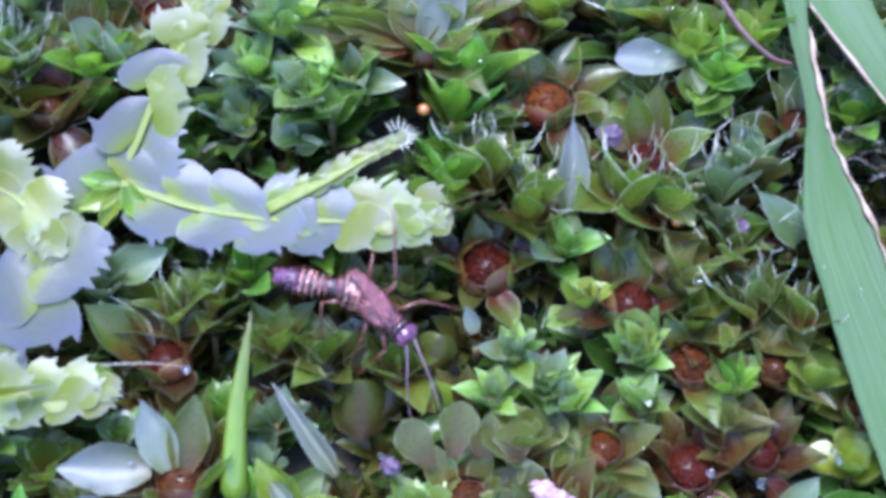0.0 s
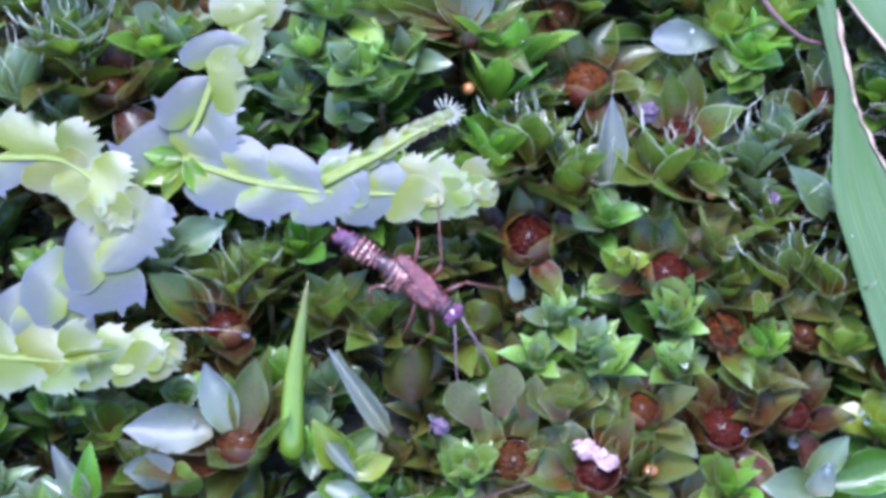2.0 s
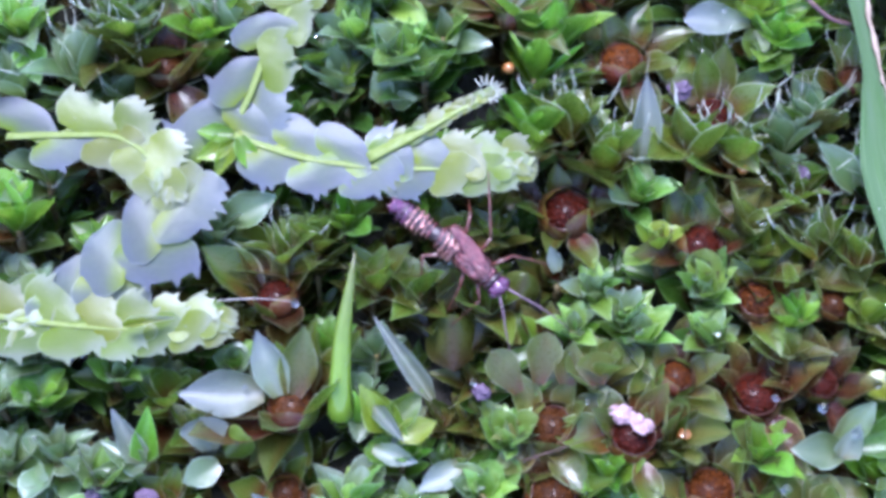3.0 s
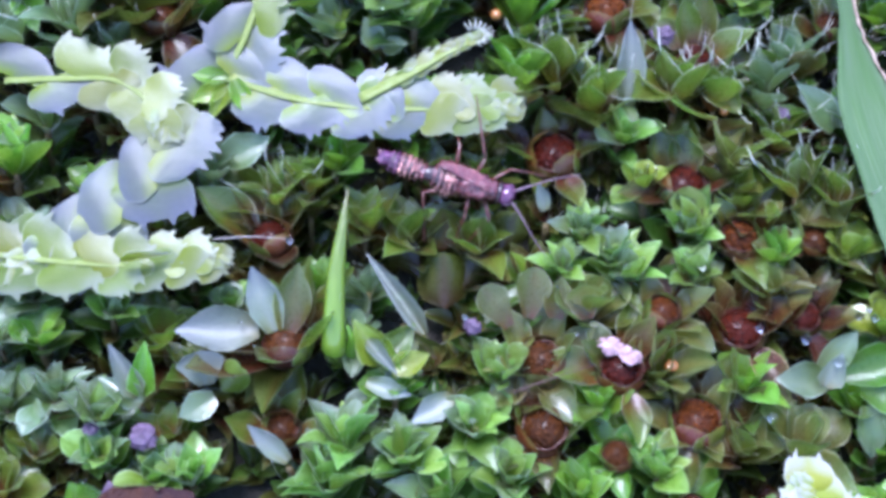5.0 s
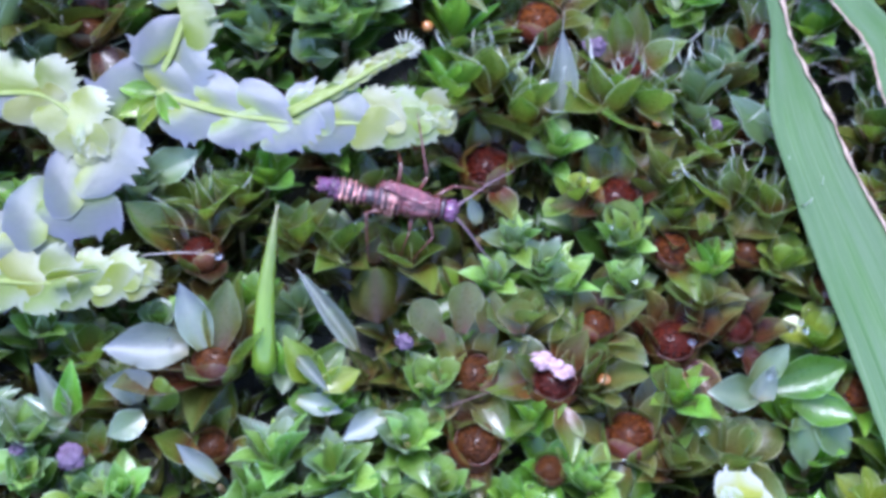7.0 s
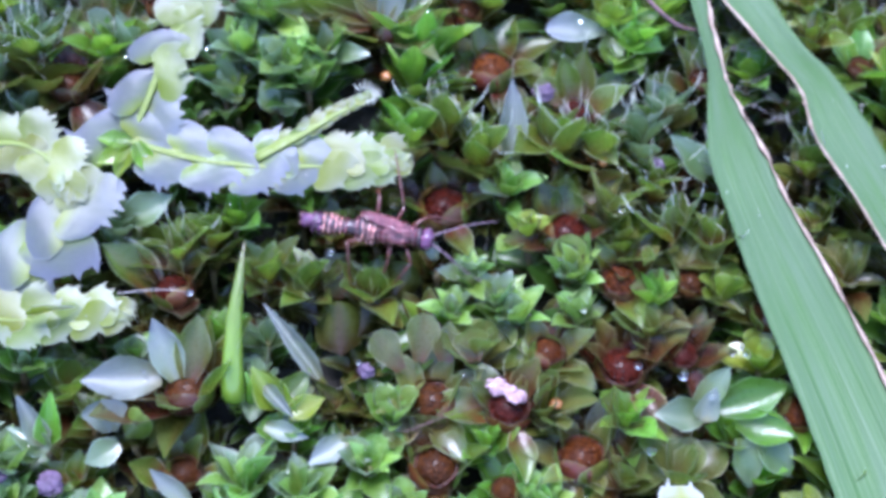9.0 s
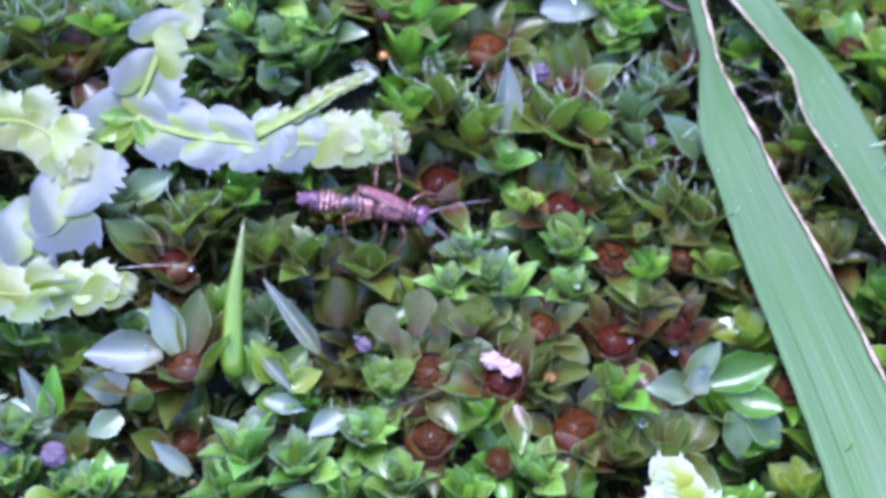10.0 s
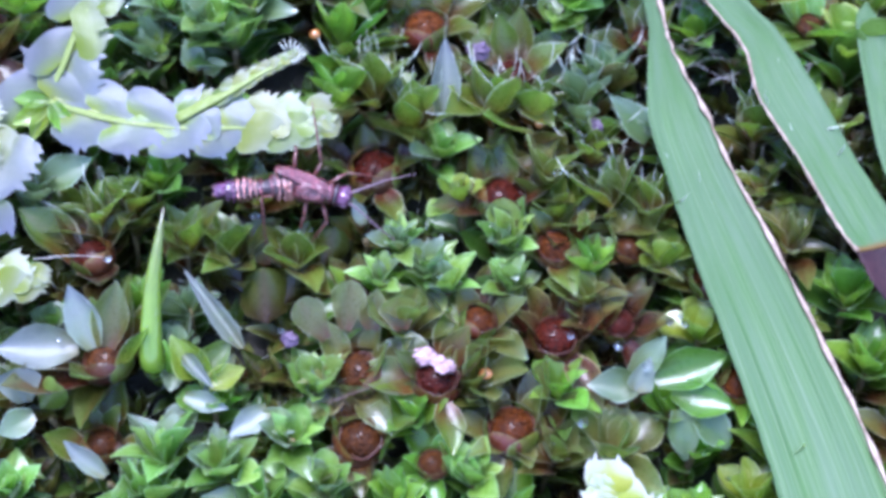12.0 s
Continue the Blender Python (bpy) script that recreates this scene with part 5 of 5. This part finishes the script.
def shell(stations, sides=14):
    """A body part along x from (x, half width, half height, z) stations."""
    verts, faces = [], []
    for x, w, h, z in stations:
        for s in range(sides):
            a = 2 * math.pi * s / sides
            verts.append((x, GIRTH * w * math.cos(a), z + GIRTH * h * math.sin(a) * (1.0 if math.sin(a) > 0 else 0.8)))
    for k in range(len(stations) - 1):
        for s in range(sides):
            n = (s + 1) % sides
            faces.append((k * sides + s, k * sides + n, (k + 1) * sides + n, (k + 1) * sides + s))
    faces.append(tuple(range(sides - 1, -1, -1)))
    faces.append(tuple(range((len(stations) - 1) * sides, len(stations) * sides)))
    return verts, faces


insect = thing("insect", 0, 0, 0, "small bronze and violet insect with copper-banded abdomen", "insect")
v, f = shell([(-0.55, 0.14, 0.16, 0.0), (-0.45, 0.34, 0.34, 0.0), (-0.2, 0.43, 0.42, 0.03), (0.15, 0.42, 0.41, 0.05), (0.25, 0.36, 0.36, 0.05), (0.42, 0.4, 0.4, 0.06), (0.6, 0.36, 0.35, 0.05), (0.68, 0.29, 0.28, 0.04), (0.84, 0.32, 0.31, 0.04), (0.98, 0.27, 0.26, 0.02), (1.06, 0.17, 0.16, 0.01)])
part("thorax", link_mesh("thorax", v, f, [BRONZE]), insect, label="bronze ridged thorax")
v, f = shell([(0.98, 0.27, 0.27, 0.02), (1.02, 0.35, 0.33, 0.02), (1.1, 0.34, 0.32, 0.02), (1.15, 0.25, 0.24, 0.01)])
part("collar", link_mesh("collar", v, f, [BLACKISH]), insect, label="dark narrow collar behind the head")
head = part("head", link_mesh("head", *egg(0.33, 0.41, 0.36, lumps=0.1), [VIOLET]), insect, pose(1.32, 0, -0.02, 0, 18, 0), "glossy violet head")
for side in (-1, 1):
    part("eye", link_mesh("eye", *egg(0.14, 0.11, 0.15), [EYE]), head, Matrix.Translation((0.07, side * 0.33, 0.06)), "dark bulging eye")
part("mouth", link_mesh("mouth", *egg(0.12, 0.14, 0.17), [BLACKISH]), head, Matrix.Translation((0.2, 0, -0.2)), "dark mouthparts")
for side in (-1, 1):
    verts, faces = [], []
    for i in range(11):
        u = i / 10
        x = 0.8 - (2.1 if side > 0 else 1.15) * u
        outer = 0.12 + 0.44 * math.sin(math.pi * min(1, 0.12 + 0.8 * u)) ** 0.7 * (1 - 0.35 * u)
        for j in range(5):
            s = j / 4
            y = side * (0.0 + outer * s) + side * 0.12 * u * u
            z = 0.43 + 0.2 * math.sin(math.pi * min(1, 0.2 + 0.65 * u)) - 0.3 * s * s + 0.07 * math.sin(7 * s + 0.6) * (1 - 0.6 * u) + 0.04 * math.sin(9 * u) + 0.02 * math.sin(23 * u + 5 * s)
            verts.append((x, y, z))
    top = len(verts)
    verts += [(x, y, z - 0.07) for x, y, z in verts]
    for i in range(10):
        for j in range(4):
            k = i * 5 + j
            faces.append((k, k + 1, k + 6, k + 5))
            faces.append((top + k, top + k + 5, top + k + 6, top + k + 1))
        faces.append((i * 5, i * 5 + 5, top + i * 5 + 5, top + i * 5))
        faces.append((i * 5 + 4, top + i * 5 + 4, top + i * 5 + 9, i * 5 + 9))
    for j in range(4):
        faces.append((50 + j, 51 + j, top + 51 + j, top + 50 + j))
    part("wing_pad", link_mesh("wing_pad", verts, faces, [WING]), insect, pose(0, 0, 0.03, 12, 5, -9) if side > 0 else pose(0, 0, 0, 0, -3, 3), label="folded brown wing pad")

def sag(x):
    return -0.2 * math.sin(math.pi * min(1, max(0, -x / 2.5)))


abdomen = part("abdomen", link_mesh("abdomen", *shell([(x, w, h, sag(x)) for x, w, h in ((0.45, 0.2, 0.2), (0.3, 0.36, 0.34), (-0.2, 0.4, 0.37), (-0.45, 0.36, 0.33), (-0.72, 0.22, 0.2), (-0.95, 0.21, 0.2), (-1.2, 0.27, 0.26), (-1.4, 0.3, 0.28), (-1.7, 0.31, 0.29), (-2.0, 0.3, 0.28), (-2.2, 0.27, 0.26), (-2.5, 0.12, 0.12))]), [BLACKISH]), insect, Matrix.Translation((-0.75, 0, 0.02)), "dark abdomen with copper bands")
band_rng = random.Random(8)
for k in range(13):
    x = 0.3 - 0.205 * k
    w = GIRTH * (0.4, 0.44, 0.45, 0.41, 0.31, 0.22, 0.25, 0.29, 0.315, 0.325, 0.32, 0.31, 0.28)[k]
    verts, faces = [], []
    puffs = [band_rng.uniform(-0.05, 0.05) for _ in range(6)]
    wide = [band_rng.uniform(0.75, 1.6) for _ in range(6)]
    shift = [band_rng.uniform(-0.035, 0.035) for _ in range(6)]
    for dx, grow in ((0.075, 0.95), (0.045, 1.08), (0.0, 1.14), (-0.045, 1.09), (-0.075, 0.95)):
        for s in range(25):
            a, q = radians(-14 + 208 * s / 24), min(5, s // 4)
            bump = grow + puffs[q] - (0.1 if s % 4 == 0 else 0)
            verts.append((x + shift[q] + dx * wide[q] * (1 if k < 5 else 0.72), w * bump * math.cos(a), sag(x) + w * 0.95 * bump * math.sin(a)))
    for b in range(4):
        for s in range(24):
            q = b * 25 + s
            faces.append((q, q + 1, q + 26, q + 25))
    part("band", link_mesh("band", verts, faces, [BLACKISH if k == 5 else VIOLET if k > 10 else BRONZE if k in (0, 4, 6) else COPPER]), abdomen)
part("tail_tip", link_mesh("tail_tip", *egg(0.26, 0.28, 0.26, lumps=0.4), [VIOLET]), abdomen, Matrix.Translation((-2.38, 0, 0.06)), "violet blunt tail tip")
for side in (-1, 1):
    part("tail_knob", link_mesh("tail_knob", *egg(0.13, 0.08, 0.08), [BRONZE]), abdomen, pose(-2.58, side * 0.13, 0.1, 0, 20, side * -25))

FEELERS = []
for side in (-1, 1):
    v, f = tube(bent([Vector((0, 0, 0)), Vector((0.7, side * 0.04, 0.1)), Vector((1.6, side * 0.12, 0.02)), Vector((2.6, side * 0.1, -0.12))], 8), [0.046 - 0.0013 * k for k in range(25)], 6)
    FEELERS.append(part("antenna", link_mesh("antenna", v, f, [FEELER]), insect, pose(1.48, side * 0.14, 0.05, 0, 10, side * 20), "thin grey antenna"))


LEGS = []                      # each leg with its hip, round which it turns


def leg(x, side, knee, foot):
    """A leg: thigh, shin and foot in one bent line each, turning round the hip."""
    hip = Vector((x, side * 0.3, -0.15))
    knee, foot = Vector(knee) - hip, Vector(foot) - hip
    v, f = tube([Vector((0, 0, 0)), knee * 0.45 + Vector((0, 0, 0.04)), knee], [0.06, 0.08, 0.045], 7)
    thigh = part("leg", link_mesh("thigh", v, f, [LEG]), insect, Matrix.Translation(hip), "thin brown jointed leg")
    line = bent([knee, knee.lerp(foot, 0.4) + Vector((0, 0, 0.05)), knee.lerp(foot, 0.75), foot], 3)
    v, f = tube(line, [0.048 - 0.0035 * k for k in range(len(line))], 6)
    part("shin", link_mesh("shin", v, f, [LEG]), thigh)
    LEGS.append((thigh, hip))


leg(0.6, 1, (1.2, 0.95, 0.0), (2.5, 1.3, -0.55))
leg(0.6, -1, (1.0, -0.95, -0.2), (0.4, -2.0, -1.3))
leg(0.05, 1, (0.25, 0.95, 0.4), (-0.75, 3.0, 0.65))
leg(0.05, -1, (0.15, -1.0, -0.2), (0.05, -1.9, -1.2))
leg(-0.6, 1, (-0.75, 1.15, 0.5), (-1.1, 1.9, -0.4))
leg(-0.6, -1, (-1.5, -0.75, 0.0), (-0.95, -2.2, -1.2))


# ---- the carpet between the shoots that stand out ----
def scatter(x0, x1, y0, y1, gap, tries, rng):
    out = []
    for _ in range(tries):
        x, y = rng.uniform(x0, x1), rng.uniform(y0, y1)
        if all((x - a) ** 2 + (y - b) ** 2 > (0.5 * gap + r) ** 2 for a, b, r in TAKEN) and all((x - a) ** 2 + (y - b) ** 2 > gap * gap for a, b in out):
            out.append((x, y))
    return out


scatter_rng = random.Random(11)
singles = scatter(-19, 26, -14, 13, 1.55, 13000, scatter_rng)
singles.sort(key=lambda p: (p[0] - 3) ** 2 + 1.6 * (p[1] + 1) ** 2)


def tone_at(x, y, rng):
    """Which kind of moss grows where: green to the front and the left, olive with hair points behind and to the side."""
    q = noise.noise((x * 0.16, y * 0.16, 4.0)) + rng.uniform(-0.35, 0.35)
    if x < -3:
        return "cup" if q < -0.1 else "green" if q < 0.25 else "blue"
    if y < -6:
        return "green" if q < 0.25 else "tan"
    return "cup" if q < 0.1 else "green" if q < 0.42 else "tan"


for x, y in singles[:190]:
    tone = tone_at(x, y, scatter_rng)
    back = x > 3 and y > -1
    leafy_plant(round(x, 2), round(y, 2), tone, count=scatter_rng.randint(6, 9), length=scatter_rng.uniform(1.15, 1.7), ratio=scatter_rng.uniform(0.42, 0.6), low=12, high=78, dip=scatter_rng.uniform(-0.9, -0.1), hairy=1 if back and scatter_rng.random() < 0.7 else 0, look_as="hair" if back else "green", kind=scatter_rng.choice(("ovate", "ovate", "spoon")))


def carpet(name, spots, depth, length, label, seed, tones=None):
    """Many low leaves in one mesh for each tone."""
    rng = random.Random(seed)
    heaps = {}
    for x, y in spots:
        if any((x - a) ** 2 + (y - b) ** 2 < r * r for a, b, r in GAPS):
            continue
        tone = rng.choice(tones) if tones else tone_at(x, y, rng)
        verts, faces, uvs, ids = heaps.setdefault(tone, ([], [], [], []))
        axis = (GROW + Vector((rng.uniform(-0.3, 0.3), rng.uniform(-0.3, 0.3), 0))).normalized()
        at = Vector((x, y, bank(x, y) + rng.uniform(*depth)))
        size = rng.uniform(*length)
        for m in whorl(axis, rng.randint(5, 8), size, size * rng.uniform(0.4, 0.6), 12, 70, rng):
            v, f, uv, mi = SHAPES[rng.choice(("ovate", "ovate", "narrow")), 1 if rng.random() < 0.3 else 0][rng.randrange(5)]
            m.translation += at
            base = len(verts)
            a = np.asarray(v) @ np.array(m.to_3x3()).T + np.array(m.translation)
            verts += a.tolist()
            faces += [tuple(base + q for q in face) for face in f]
            uvs += uv
            ids += mi
    for tone, (verts, faces, uvs, ids) in heaps.items():
        ob = new(name, link_mesh(name, verts, faces, [LEAF[tone], AWN], uvs, ids))
        tagged(ob, label, "moss", kind="stuff")


carpet("moss_carpet", singles[190:], (-0.9, -0.2), (1.3, 2.0), "dense carpet of small pointed moss leaves", 21)
carpet_rng = random.Random(5)
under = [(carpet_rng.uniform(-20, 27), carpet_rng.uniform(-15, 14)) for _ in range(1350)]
# dark tones paint the shaded gaps under the shoots
carpet("moss_undergrowth", under, (-3.0, -1.9), (1.0, 1.7), "low moss leaves deep in the carpet, colour darkened for shade", 22, ["dark", "deep", "red"])
rim = [(x, y) for x, y in ((carpet_rng.uniform(-42, 48), carpet_rng.uniform(-38, 38)) for _ in range(2300)) if not (-19 < x < 26 and -14 < y < 13)]
carpet("moss_carpet", rim, (-0.9, 0.0), (1.3, 2.0), "dense carpet of small pointed moss leaves", 23)


# made-up water beads, added to give the leaves small white glints
dew_v, dew_f = [], []
for k, (spot, r) in enumerate(GLINT_SPOTS):
    q = moved(ball(r, 5, 7, 0.8), Matrix.Translation(spot + NORMAL * r * 0.4))
    base = len(dew_v)
    dew_v += q[0]
    dew_f += [tuple(base + i for i in face) for face in q[1]]
tagged(new("dew", link_mesh("dew", dew_v, dew_f, [DROP])), "tiny clear beads added for glints all over the wet moss", "dew", kind="stuff")


# ---- what moves ----
def motions():
    def sits(x, y, yaw, tilt=0.0):
        turn = NORMAL.to_track_quat("Z", "Y").to_matrix().to_4x4()
        spin = Matrix.Rotation(radians(yaw), 4, "Z")
        flat = spin @ Vector((1, 0, 0))
        z = NORMAL
        xx = (flat - z * flat.dot(z)).normalized()
        yy = z.cross(xx)
        m = Matrix((xx, yy, z)).transposed().to_4x4() @ pose(0, 0, 0, 0, tilt, 0)
        m.translation = Vector((x, y, bank(x, y) + 0.95)) * MM
        return m

    way = [
        (0, -0.12, -1.19, -43.0, 32.3),
        (0.5, -0.15, -1.37, -46.7, 28.1),
        (1, -0.34, -1.41, -50.4, 21.5),
        (1.5, -0.12, -1.57, -50.7, 24.3),
        (2, -0.20, -1.65, -39.6, 7.3),
        (2.5, 0.05, -1.74, -57.2, 25.2),
        (3, 0.03, -1.64, -45.4, 11.0),
        (4.8, 0.23, -1.53, -23.7, 4.7),
        (5, 0.36, -1.20, -16.5, -1.6),
        (5.5, 0.25, -1.28, -23.6, 6.0),
        (6, 0.29, -1.24, -19.9, 3.4),
        (6.5, 0.52, -1.36, -21.5, 5.8),
        (6.7, 0.65, -1.39, -17.9, 0.5),
        (8.3, 1.03, -0.89, -5.9, 3.8),
        (8.5, 1.37, -0.93, -9.2, 2.5),
        (9, 1.47, -1.06, -13.2, 4.8),
        (9.5, 1.46, -1.11, -16.4, 11.6),
        (10, 1.43, -1.01, -15.6, 11.5),
        (10.5, 1.30, -1.04, -15.9, 14.4),
        (11, 1.14, -0.75, -14.8, 21.0),
        (11.5, 1.38, -0.77, -14.4, 20.1),
        (12, 1.14, -0.79, -15.2, 21.1),
    ]
    walk(insect, [(t, sits(x, y, yaw)) for t, x, y, yaw, _ in way])
    walk(abdomen, [(t, pose(-0.75 * MM, 0, 0.02 * MM, 0, 4, bend)) for t, _, _, _, bend in way])
    for limb, hip in LEGS:
        walk(limb, [(t, pose(*(hip * MM), 0, 0, -0.8 * (yaw + 20))) for t, _, _, yaw, _ in way])
    swing = [(0, -42, -30), (0.5, -75, -5), (1.0, -42, -10), (1.5, -45, -20), (2.5, -38, -25), (3.0, -30, 10), (4.8, -35, 25), (5.5, -40, 38), (6.5, -35, 40), (8.3, -30, 50), (9.0, -20, 24), (9.5, -18, 32), (10.5, -20, 17), (11.0, -22, 30), (11.5, -24, 36), (12, -20, 30)]
    walk(FEELERS[0], [(t, pose(1.48 * MM, -0.14 * MM, 0.05 * MM, 0, 16, a)) for t, a, _ in swing])
    walk(FEELERS[1], [(t, pose(1.48 * MM, 0.14 * MM, 0.05 * MM, 0, 4, b)) for t, _, b in swing])


motions()
